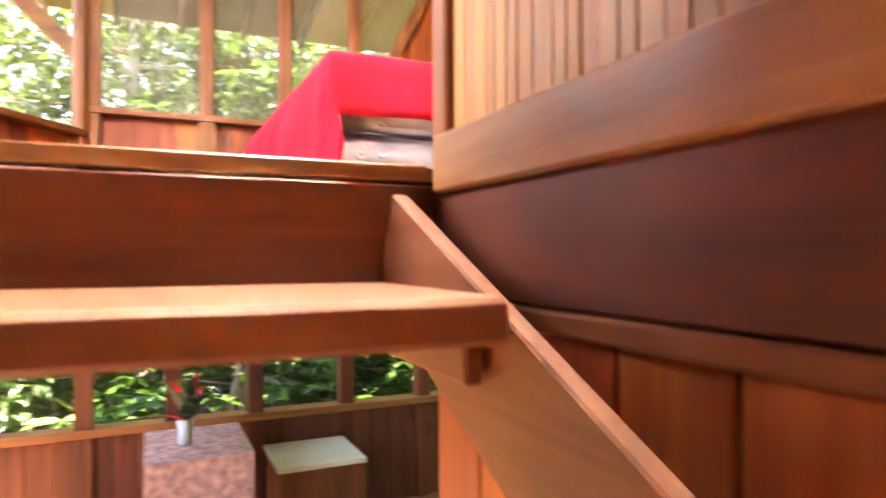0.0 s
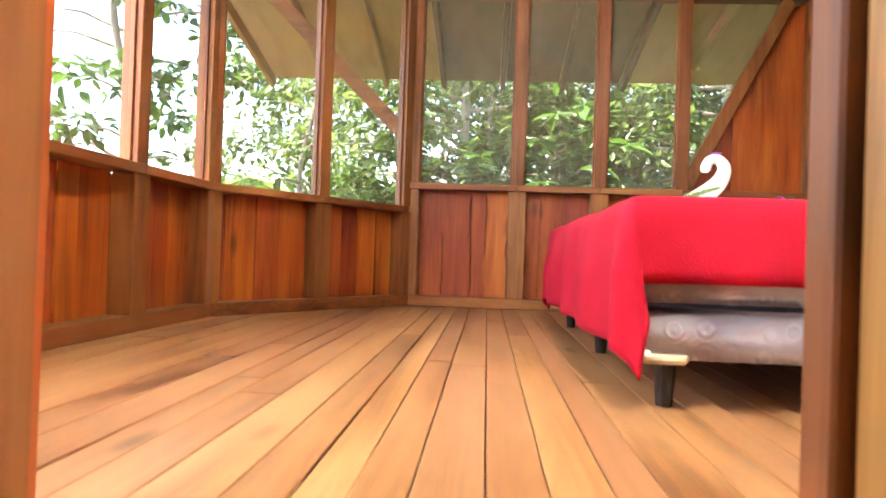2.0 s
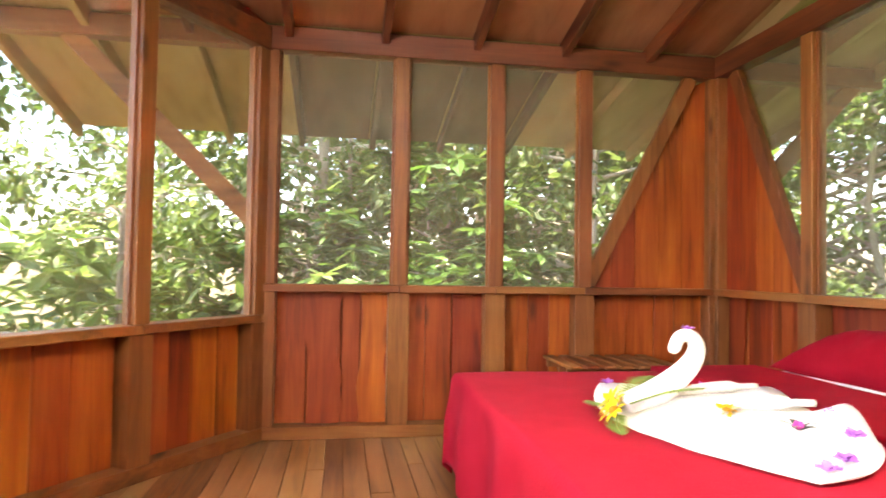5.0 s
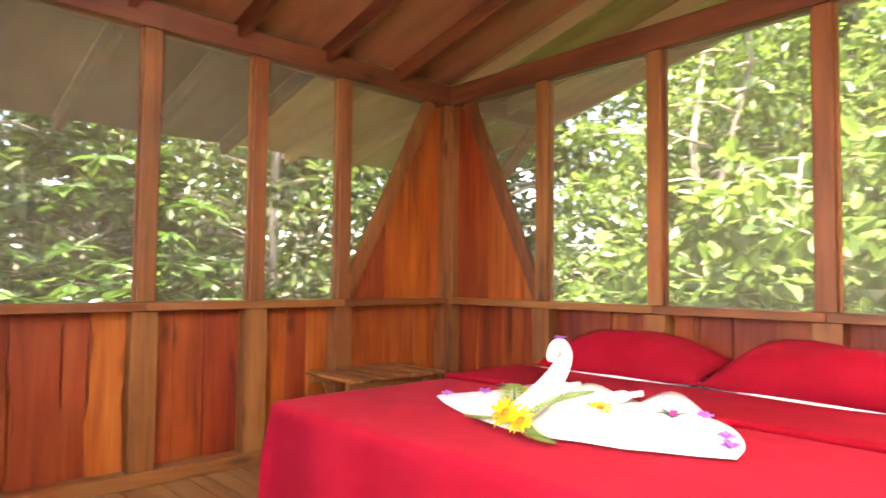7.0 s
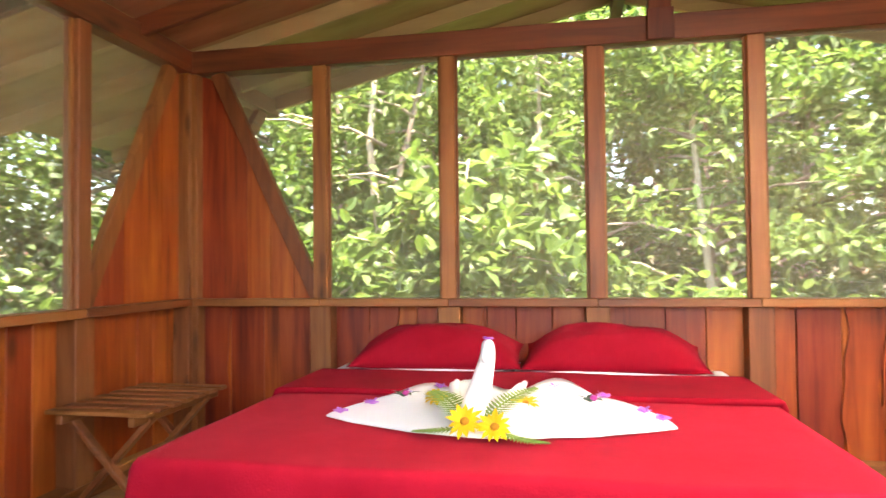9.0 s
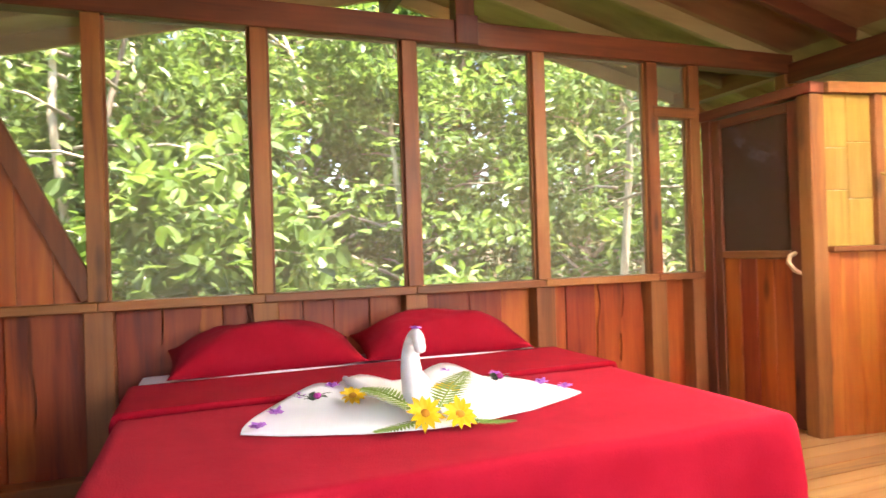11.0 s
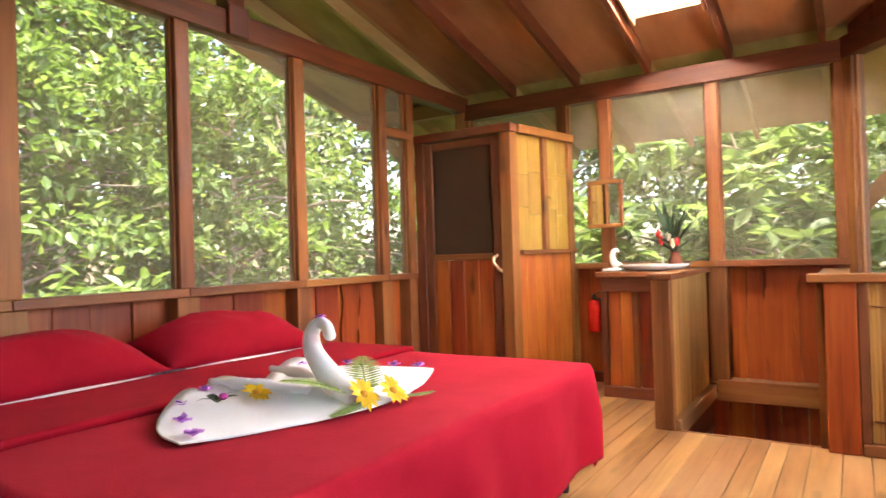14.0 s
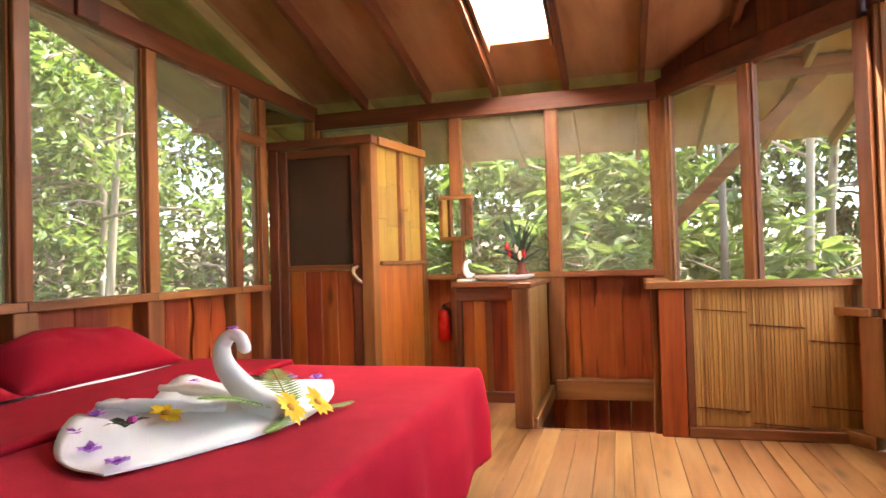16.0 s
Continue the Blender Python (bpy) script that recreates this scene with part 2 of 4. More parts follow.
def leaf_mat(name, a, bcol, c, rough=0.4, trans=0.45):
    m, n, l, b = base_mat(name, rough)
    geo = n.new("ShaderNodeNewGeometry")
    r = ramp_node(n, [(0.0, a), (0.55, bcol), (1.0, c)])
    l.new(geo.outputs["Random Per Island"], r.inputs[0])
    l.new(r.outputs[0], b.inputs["Base Color"])
    tl = n.new("ShaderNodeBsdfTranslucent")
    bright = n.new("ShaderNodeMixRGB")
    bright.blend_type = 'MULTIPLY'
    bright.inputs[0].default_value = 1
    bright.inputs[2].default_value = (1.25, 1.25, 0.8, 1)
    l.new(r.outputs[0], bright.inputs[1])
    l.new(bright.outputs[0], tl.inputs["Color"])
    mx = n.new("ShaderNodeMixShader")
    mx.inputs[0].default_value = trans
    l.new(b.outputs[0], mx.inputs[1])
    l.new(tl.outputs[0], mx.inputs[2])
    l.new(mx.outputs[0], n["Material Output"].inputs["Surface"])
    return m


LEAF_A = leaf_mat("glossy_dark_leaf", (0.03, 0.065, 0.015), (0.05, 0.11, 0.022), (0.085, 0.17, 0.035), 0.34, 0.35)
LEAF_B = leaf_mat("bright_green_leaf", (0.085, 0.15, 0.04), (0.125, 0.215, 0.055), (0.20, 0.29, 0.09), 0.42, 0.45)
LEAF_C = leaf_mat("yellow_green_leaf", (0.10, 0.165, 0.05), (0.155, 0.24, 0.08), (0.25, 0.33, 0.13), 0.4, 0.45)
LEAF_D = leaf_mat("deep_forest_leaf", (0.05, 0.085, 0.025), (0.085, 0.135, 0.04), (0.14, 0.20, 0.075), 0.42, 0.4)
BARK = wood("pale_bark", (0.18, 0.14, 0.095), (0.36, 0.30, 0.22), (0.54, 0.47, 0.37), "z", 0.85, True, 0.6, 0.6)


# ---- building helpers ----
def link_mesh(name, bm, mat, parent=None, label="", smooth=False):
    me = bpy.data.meshes.new(name)
    bm.to_mesh(me)
    bm.free()
    me.materials.append(mat)
    if smooth:
        for p in me.polygons:
            p.use_smooth = True
    ob = new(name, me)
    if parent is not None:
        ob.parent = parent
    if label:
        tagged(ob, label)
    return ob


part = link_mesh


def hub(name, label="", category="", group="", kind="", at=(0, 0, 0)):
    e = new(name)
    e.location = at
    e.empty_display_size = 0.1
    return tagged(e, label, category, group, kind)


def box_bm(lo, hi, bev=0.004):
    bm = bmesh.new()
    bmesh.ops.create_cube(bm, size=1)
    for v in bm.verts:
        v.co = Vector([(lo[k] + hi[k]) / 2 + v.co[k] * (hi[k] - lo[k]) for k in range(3)])
    if bev:
        bmesh.ops.bevel(bm, geom=bm.edges[:], offset=bev, segments=1, affect='EDGES')
    return bm


def box(name, lo, hi, mat, parent=None, bev=0.004, label=""):
    lo2 = [min(a, b) for a, b in zip(lo, hi)]
    hi2 = [max(a, b) for a, b in zip(lo, hi)]
    return part(name, box_bm(lo2, hi2, bev), mat, parent, label)


def frame_of(p0, p1, up=(0, 0, 1)):
    z = (Vector(p1) - Vector(p0)).normalized()
    u = Vector(up)
    if abs(z.dot(u)) > 0.98:
        u = Vector((0, 1, 0))
    x = u.cross(z).normalized()
    y = z.cross(x)
    return Matrix((x, y, z)).transposed().to_4x4()


def beam(name, p0, p1, w, h, mat, parent=None, up=(0, 0, 1), bev=0.004, label=""):
    """A straight timber from p0 to p1: w across, h along up."""
    length = (Vector(p1) - Vector(p0)).length
    bm = box_bm((-w / 2, -h / 2, 0), (w / 2, h / 2, length), bev)
    bm.transform(Matrix.Translation(Vector(p0)) @ frame_of(p0, p1, up))
    return part(name, bm, mat, parent, label)


def tube_bm(points, radii, seg=10):
    bm = bmesh.new()
    pts = [Vector(p) for p in points]
    rings = []
    for i, p in enumerate(pts):
        a, b = pts[max(0, i - 1)], pts[min(len(pts) - 1, i + 1)]
        f = frame_of(a, b, (0.13, 0.31, 0.94))
        r = radii[i] if isinstance(radii, (list, tuple)) else radii
        rings.append([bm.verts.new(p + f.to_3x3() @ Vector((math.cos(k * math.tau / seg) * r, math.sin(k * math.tau / seg) * r, 0))) for k in range(seg)])
    for a, b in zip(rings, rings[1:]):
        for k in range(seg):
            bm.faces.new((a[k], a[(k + 1) % seg], b[(k + 1) % seg], b[k]))
    bm.faces.new(list(reversed(rings[0])))
    bm.faces.new(rings[-1])
    return bm


def lathe_bm(profile, seg=24, at=(0, 0, 0)):
    return_bm = bmesh.new()
    rings = []
    for r, z in profile:
        rings.append([return_bm.verts.new((at[0] + math.cos(k * math.tau / seg) * r, at[1] + math.sin(k * math.tau / seg) * r, at[2] + z)) for k in range(seg)])
    for a, b in zip(rings, rings[1:]):
        for k in range(seg):
            return_bm.faces.new((a[k], a[(k + 1) % seg], b[(k + 1) % seg], b[k]))
    return_bm.faces.new(list(reversed(rings[0])))
    return_bm.faces.new(rings[-1])
    return return_bm


def prism(name, pts, depth, mat, parent=None, label=""):
    """A flat polygon given thickness along the vector depth."""
    bm = bmesh.new()
    vs = [bm.verts.new(p) for p in pts]
    f = bm.faces.new(vs)
    r = bmesh.ops.extrude_face_region(bm, geom=[f])
    for v in [g for g in r["geom"] if isinstance(g, bmesh.types.BMVert)]:
        v.co += Vector(depth)
    bmesh.ops.recalc_face_normals(bm, faces=bm.faces[:])
    return part(name, bm, mat, parent, label)


def smooth_path(pts, n=6):
    out = []
    P = [Vector(p) for p in pts]
    for i in range(len(P) - 1):
        a, b, c, d = P[max(0, i - 1)], P[i], P[i + 1], P[min(len(P) - 1, i + 2)]
        for k in range(n):
            t = k / n
            out.append(0.5 * ((2 * b) + (c - a) * t + (2 * a - 5 * b + 4 * c - d) * t * t + (3 * b - a - 3 * c + d) * t ** 3))
    out.append(P[-1])
    return out


# ---- the walls ----
def roof_z(y):
    return 2.43 + 0.247 * (2.7 - abs(y + 2.7))


class Wall:
    """A framed wall from p to q; n points into the room; s runs along it in metres."""

    def __init__(self, name, p, q, sill, label, plate=PLATE):
        self.p, self.q = Vector((*p, 0)), Vector((*q, 0))
        self.d = (self.q - self.p).normalized()
        self.n = Vector((-self.d.y, self.d.x, 0))
        self.len = (self.q - self.p).length
        self.sill, self.plate = sill, plate
        self.ob = hub(name, label, "wall", kind="structure")
        self.axis = "x" if abs(self.d.x) > abs(self.d.y) else "y"

    def at(self, s, z, off=0.0):
        v = self.p + self.d * s + self.n * off
        return Vector((v.x, v.y, z))

    def bar(self, name, s0, s1, z0, z1, o0, o1, mat, bev=0.004, label=""):
        bm = box_bm((0, 0, 0), (s1 - s0, o1 - o0, z1 - z0), bev)
        m = Matrix((self.d, self.n, Vector((0, 0, 1)))).transposed().to_4x4()
        bm.transform(Matrix.Translation(self.at(s0, z0, o0)) @ m)
        return part(name, bm, mat, self.ob, label)

    def boards(self, s0, s1, z0, z1, off=-0.09, avg=0.17, rnd=None):
        rnd = rnd or random
        s = s0
        while s < s1 - 0.01:
            w = avg * rnd.uniform(0.65, 1.35)
            e = s + w if s1 - (s + w) > avg * 0.5 else s1
            jit = rnd.uniform(0, 0.012)
            if e - s > 0.09 and rnd.random() < 0.3:
                self.live_board(s - 0.008, e + 0.012, z0, z1, off + 0.036, rnd)
            self.bar("board", s + 0.002, e - 0.002, z0, z1, off + jit, off + jit + 0.022, BOARD["z"], 0.003)
            s = e

    def live_board(self, s0, s1, z0, z1, off, rnd):
        """A thin cover board whose two long edges keep the tree's wavy outline."""
        n = 12
        ph, amp = rnd.uniform(0, 6), rnd.uniform(0.006, 0.018)
        left = [(s0 + amp * (1 + math.sin(k * 0.62 + ph) + 0.5 * math.sin(k * 1.7 + ph)), z0 + (z1 - z0) * k / n) for k in range(n + 1)]
        right = [(s1 - amp * (1 + math.sin(k * 0.5 + ph * 2) + 0.5 * math.sin(k * 1.4)), z0 + (z1 - z0) * k / n) for k in range(n + 1)]
        pts = [self.at(a, z, off) for a, z in left] + [self.at(a, z, off) for a, z in reversed(right)]
        prism("board", pts, self.n * 0.014, BOARD["z"], self.ob)

    def standard(self, studs, posts=(), low=True, screens=True, skip=(), base=True):
        """studs: places along the wall of the uprights; posts: those that are heavy corner posts."""
        a = self.axis
        if base:
            self.bar("base_plate", 0, self.len, FLOOR, FLOOR + 0.075, -0.07, 0.045, STUD[a])
        self.bar("top_plate", 0, self.len, self.plate, self.plate + 0.14, -0.06, 0.05, DARKW[a])
        for k, s in enumerate(studs):
            wide = 0.075 if s in posts else 0.043
            self.bar("stud", s - wide, s + wide, self.sill, self.plate, -0.05, 0.04, STUD["z"])
            lw = 0.08 if s in posts else 0.064
            self.bar("stud", s - lw, s + lw, FLOOR + 0.075, self.sill - 0.045, -0.065, 0.043, STUD["z"])
        for k, (s, e) in enumerate(zip(studs, studs[1:])):
            wa = 0.075 if s in posts else 0.043
            wb = 0.075 if e in posts else 0.043
            self.bar("window_sill", s + 0.001, e - 0.001, self.sill - 0.045, self.sill, -0.075, 0.055, STUD[a])
            self.boards(s + 0.06, e - 0.06, FLOOR + 0.07, self.sill - 0.045)
            # backing added behind the boards to block light through their gaps
            self.bar("sheathing", s - 0.03, e - 0.032, FLOOR, self.sill - 0.047, -0.115, -0.095, DARKW["z"])
            if screens and k not in skip:
                self.bar("insect_screen", s + wa - 0.01, e - wb + 0.01, self.sill - 0.01, self.plate + 0.01, -0.012, -0.009, SCREEN, 0)
                self.bar("screen_bead", s + wa, s + wa + 0.014, self.sill, self.plate, -0.008, 0.012, STUD["z"], 0.002)
                self.bar("screen_bead", e - wb - 0.014, e - wb, self.sill, self.plate, -0.008, 0.012, STUD["z"], 0.002)


rng = random.Random(4)

# +y wall, beside the foot path: s runs from the chamfer corner to the bed corner, mirrored so that n points inwards
w1 = Wall("wall_north", (0, 0), (-2.93, 0), SILL, "honey timber framed wall with red boards and screened openings")
w1.standard([0.0, 0.935, 1.52, 2.12, 2.93], posts=(0.0, 2.93), skip=(0,))
w2 = Wall("wall_east", (0, -5.4), (0, 0), SILL, "timber framed gable wall with screened openings behind the bed")
w2.standard([0.0, 0.9, 1.245, 2.09, 2.92, 3.747, 4.522, 5.4], posts=(0.0, 5.4), skip=(0, 6))
w3 = Wall("wall_south", (-2.93, -5.4), (0, -5.4), SILL + 0.03, "timber framed wall with red boards behind the washstand and stairs", plate=2.19)
w3.standard([0.0, 0.83, 1.63, 1.98, 2.93], posts=(0.0, 2.93), base=False)
w3.bar("base_plate", 0.85, 2.93, FLOOR, FLOOR + 0.075, -0.07, 0.045, STUD["x"])
w3.bar("floor_beam", 0.1, 0.85, FLOOR - 0.06, FLOOR + 0.09, -0.07, 0.06, STUD["x"])
w0 = Wall("wall_northwest", (-2.93, 0), (-3.87, -1.37), SILL_B, "angled timber framed wall with low screened openings", plate=2.25)
w0.standard([0.06, 0.86, 1.66], posts=())
wl = Wall("wall_west", (-3.87, -1.37), (-3.93, -4.03), SILL_B, "timber framed wall with low screened openings and red boards", plate=2.25)
wl.standard([0.0, 0.71, 1.36, 2.0, 2.66], posts=(0.0, 2.66))
w4 = Wall("wall_southwest", (-3.87, -4.03), (-2.93, -5.4), SILL_B, "angled timber framed wall beside the stairwell", plate=2.2)
w4.standard([0.0, 0.80, 1.60], posts=())

# solid triangles at the bed corner
def corner_triangle(w, s_corner, s_far):
    sg = 1 if s_far > s_corner else -1
    inner = s_corner + sg * 0.075
    p0, p1 = w.at(s_far - sg * 0.03, SILL + 0.02, 0.0), w.at(s_corner + sg * 0.2, PLATE - 0.0, 0.0)
    beam("diagonal_brace", p0, p1, 0.09, 0.05, STUD["z"], w.ob, up=w.n)
    n = 5
    span = abs(s_far - inner) - 0.04
    for k in range(n):
        a, b = k * span / n, (k + 1) * span / n - 0.003
        sa, sb = inner + sg * a, inner + sg * b

        def top(s):
            u = (abs(s - s_corner) - 0.2) / (abs(s_far - s_corner) - 0.23)
            return SILL + (PLATE - SILL) * (1 - max(0, min(1, u)))
        j = rng.uniform(0, 0.01)
        prism("board", [w.at(sa, SILL, -0.05 + j), w.at(sb, SILL, -0.05 + j), w.at(sb, top(sb), -0.05 + j), w.at(sa, top(sa), -0.05 + j)],
              w.n * 0.02, BOARD["z"], w.ob)
    so = s_far - sg * 0.02
    prism("insect_screen", [w.at(so, SILL, -0.06), w.at(so, PLATE, -0.06), w.at(s_corner + sg * 0.2, PLATE, -0.06)], w.n * 0.003, SCREEN, w.ob)


corner_triangle(w1, 0.0, 0.935)
corner_triangle(w2, 5.4, 4.522)
# header beside the cubicle
w2.bar("header", 0.9, 1.245, 1.90, 1.97, -0.05, 0.045, STUD["y"])
# open gable: king post
w2.bar("king_post", 2.51, 2.63, PLATE + 0.14, roof_z(-2.84) - 0.02, -0.05, 0.05, DARKW["z"])
w2.bar("king_post_foot", 2.50, 2.64, PLATE - 0.0, PLATE + 0.17, 0.052, 0.075, DARKW["z"])
# boards that close the angled end above the plates
for w in (w0, wl, w4):
    s = 0.0
    while s < w.len - 0.02:
        e = min(w.len, s + 0.235)
        za, zb = roof_z(w.at(s, 0).y) - 0.01, roof_z(w.at(e, 0).y) - 0.01
        prism("gable_board", [w.at(s + 0.002, w.plate + 0.1, -0.03), w.at(e - 0.002, w.plate + 0.1, -0.03), w.at(e - 0.002, zb, -0.03), w.at(s + 0.002, za, -0.03)],
              w.n * 0.022, DARKW["z"], w.ob)
        s = e

# plates that run on beyond the corners, with their braces
for y, name in ((0.03, "wall_north"), (-5.43, "wall_south")):
    holder = w1.ob if y > -1 else w3.ob
    box("eave_beam", (-4.55, y - 0.05, PLATE + 0.02), (-3.0, y + 0.05, PLATE + 0.15), STUD["x"], holder)
    box("eave_beam", (0.07, y - 0.05, PLATE + 0.02), (1.25, y + 0.05, PLATE + 0.15), STUD["x"], holder)
    beam("eave_brace", (-2.99, y, 1.24), (-4.05, y, PLATE + 0.04), 0.05, 0.11, STUD["x"], holder)
    beam("eave_brace", (0.06, y, 1.24), (1.05, y, PLATE + 0.04), 0.05, 0.11, STUD["x"], holder)

# ---- the roof ----
RX0, RX1, RY0, RY1 = -4.58, 1.25, 1.5, -6.9
SKX0, SKX1, SKY0, SKY1 = -2.18, -1.72, -3.65, -4.82
roof = hub("roof", "pale plywood gable roof with rafters coloured darker indoors and one skylight", "roof", kind="structure")


def slab(bm, x0, x1, y0, y1, t=0.03):
    lo = [(x0, y0, roof_z(y0)), (x1, y0, roof_z(y0)), (x1, y1, roof_z(y1)), (x0, y1, roof_z(y1))]
    a = [bm.verts.new(p) for p in lo]
    b = [bm.verts.new((p[0], p[1], p[2] + t)) for p in lo]
    bm.faces.new(a), bm.faces.new(b)
    for k in range(4):
        bm.faces.new((a[k], a[(k + 1) % 4], b[(k + 1) % 4], b[k]))


CEIL = trio("warm_ceiling_ply", (0.26, 0.095, 0.042), (0.36, 0.15, 0.07), (0.43, 0.20, 0.10), rough=0.65, knots=False, scale=0.35, vary=0.1)
IX0, IX1 = -3.92, -0.0
bm = bmesh.new()
for args in ((IX0, IX1, 0.0, -2.7), (IX0, IX1, -2.7, SKY0), (IX0, SKX0, SKY0, SKY1), (SKX1, IX1, SKY0, SKY1), (IX0, IX1, SKY1, -5.4)):
    slab(bm, *args)
bmesh.ops.recalc_face_normals(bm, faces=bm.faces[:])
tagged(link_mesh("ceiling", bm, CEIL["y"]), "warm brown plywood ceiling on sloping rafters", "ceiling", kind="structure")
bm = bmesh.new()
for args in ((RX0, IX0, RY0, -2.7), (RX0, IX0, -2.7, RY1), (IX1, RX1, RY0, -2.7), (IX1, RX1, -2.7, RY1), (IX0, IX1, RY0, 0.0), (IX0, IX1, -5.4, RY1)):
    slab(bm, *args)
bmesh.ops.recalc_face_normals(bm, faces=bm.faces[:])
tagged(link_mesh("eaves", bm, PLY["y"]), "pale plywood eaves overhanging the walls", "eaves", kind="structure")
# each rafter is one timber; the room's shade is put into its inner length
for k in range(11):
    x = -4.52 + 0.5725 * k
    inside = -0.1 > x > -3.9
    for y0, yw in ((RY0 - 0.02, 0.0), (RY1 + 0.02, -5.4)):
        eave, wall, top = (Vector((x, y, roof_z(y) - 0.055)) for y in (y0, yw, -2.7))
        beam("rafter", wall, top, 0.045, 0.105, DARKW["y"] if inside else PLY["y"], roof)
        # north tails beside the dark sheets take the same dark colour
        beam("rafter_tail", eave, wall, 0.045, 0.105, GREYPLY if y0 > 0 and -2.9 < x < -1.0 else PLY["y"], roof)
# dark sheets under the north eave
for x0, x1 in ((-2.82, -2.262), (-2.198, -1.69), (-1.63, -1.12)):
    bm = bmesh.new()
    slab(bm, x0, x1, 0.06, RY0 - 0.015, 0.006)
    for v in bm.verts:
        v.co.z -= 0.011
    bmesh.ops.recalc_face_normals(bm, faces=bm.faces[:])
    part("eave_sheet", bm, GREYPLY, roof, "dark plywood sheet")
box("ridge_beam", (RX0 + 0.02, -2.74, 2.86), (RX1 - 0.02, -2.66, 3.06), DARKW["x"], roof)
bm = bmesh.new()
slab(bm, SKX0 - 0.05, SKX1 + 0.05, SKY0 + 0.05, SKY1 - 0.05, 0.006)
for v in bm.verts:
    v.co.z += 0.034
bmesh.ops.recalc_face_normals(bm, faces=bm.faces[:])
SKYPANE, sn, sl, sb = base_mat("milky_skylight_sheet", 0.4)
st = sn.new("ShaderNodeBsdfTranslucent")
st.inputs["Color"].default_value = (0.9, 0.9, 0.88, 1)
sl.new(st.outputs[0], sn["Material Output"].inputs["Surface"])
skyl = tagged(link_mesh("skylight", bm, SKYPANE), "milky sheet skylight set between two rafters", "skylight", kind="structure")
for x in (SKX0, SKX1):
    beam("skylight_trim", (x, SKY0, roof_z(SKY0) - 0.01), (x, SKY1, roof_z(SKY1) - 0.01), 0.02, 0.1, TREADW["y"], skyl)

# ---- floor ----
floor = hub("floor", "honey coloured wide plank floor with dark knots", "floor", kind="structure")


def y_top(x):
    return 0.05 if x > -2.93 else 0.05 - (x + 2.93) * -1.37 / 0.94 * 1.0


HX0, HX1, HY = -2.79, -2.09, -4.2
x = -3.97
while x < 0.05:
    w = rng.uniform(0.085, 0.135)
    xe = min(x + w, 0.06)
    xm = (x + xe) / 2
    hi = y_top(xm) if xm < -2.93 else 0.05
    lo = -5.45 if xm > -2.93 else -5.45 - (xm + 2.93) * 1.37 / 0.94
    lo = min(lo, -3.9)
    spans = []
    if HX0 - 0.03 < xm < HX1 + 0.03:
        spans.append((HY + rng.uniform(-0.008, 0.008), hi))
    else:
        spans.append((lo, hi))
    for a, b in spans:
        cuts = [a]
        c = a + rng.uniform(1.6, 4.2)
        while c < b - 0.6:
            cuts.append(c)
            c += rng.uniform(2.4, 4.2)
        cuts.append(b)
        for c0, c1 in zip(cuts, cuts[1:]):
            box("plank", (x + 0.0012, c0 + 0.001, FLOOR - 0.028), (xe - 0.0012, c1 - 0.001, FLOOR + rng.uniform(-0.0015, 0.0015)), PLANK["y"], floor, 0.0025)
    x = xe
box("nosing", (HX0 - 0.02, HY - 0.024, FLOOR - 0.03), (HX1 + 0.02, HY - 0.009, FLOOR + 0.001), PLANK["x"], floor, 0.003)
box("subfloor", (-3.97, -4.16, FLOOR - 0.06), (0.06, 0.06, FLOOR - 0.032), DARKW["x"], floor)
box("subfloor", (-2.05, -5.45, FLOOR - 0.06), (0.06, -4.17, FLOOR - 0.032), DARKW["x"], floor)
box("floor_joist", (-3.6, HY - 0.005, FLOOR - 0.26), (-1.97, HY + 0.04, FLOOR - 0.032), DARKW["x"], floor)
for xx in (-3.4, -2.9, -2.3, -1.7, -1.1, -0.5):
    box("floor_joist", (xx - 0.025, HY + 0.05, FLOOR - 0.24), (xx + 0.025, 0.05, FLOOR - 0.062), DARKW["y"], floor)

# ---- stairs and half walls ----
stairs = hub("staircase", "open timber stair with thick pale treads and sloping stringers", "stairs", kind="structure")
for y1, y0, z in ((HY - 0.012, HY - 0.45, -0.255), (-4.62, -4.88, -0.62), (-4.86, -5.12, -0.84)):
    box("tread", (HX0 + 0.045, y0, z - 0.055), (HX1 - 0.06, y1, z), TREADW["x"], stairs, 0.008)
    for xx in (HX0 + 0.05, HX1 - 0.09):
        box("cleat", (xx, y0 + 0.06, z - 0.11), (xx + 0.025, y1 - 0.03, z - 0.057), TREADW["y"], stairs)
for xx in (HX0 + 0.028, HX1 - 0.043):
    beam("stringer", (xx, HY - 0.01, -0.19), (xx, HY - 1.16, -0.73), 0.03, 0.19, TREADW["y"], stairs)
box("landing", (HX0 - 1.0, -5.42, -1.12), (HX1, -5.08, -1.06), TREADW["x"], stairs)

sinkwall = hub("stair_half_wall", "half wall with split cane panels in a timber frame beside the stair", "half wall", kind="structure")
SX0, SX1 = -2.04, -1.945
box("cap", (SX0 - 0.02, -5.36, 0.815), (SX1 + 0.03, -4.18, 0.85), STUD["y"], sinkwall)
box("end_post", (SX0 - 0.005, -4.24, FLOOR), (SX1 + 0.008, -4.185, 0.813), STUD["z"], sinkwall)
box("bottom_rail", (SX0 - 0.03, -5.36, FLOOR - 0.05), (SX0 + 0.06, -4.242, FLOOR + 0.05), PLANK["y"], sinkwall)
box("bottom_rail", (SX0 - 0.012, -5.36, FLOOR - 0.228), (SX0 + 0.03, -4.2, FLOOR - 0.052), DARKW["y"], sinkwall)
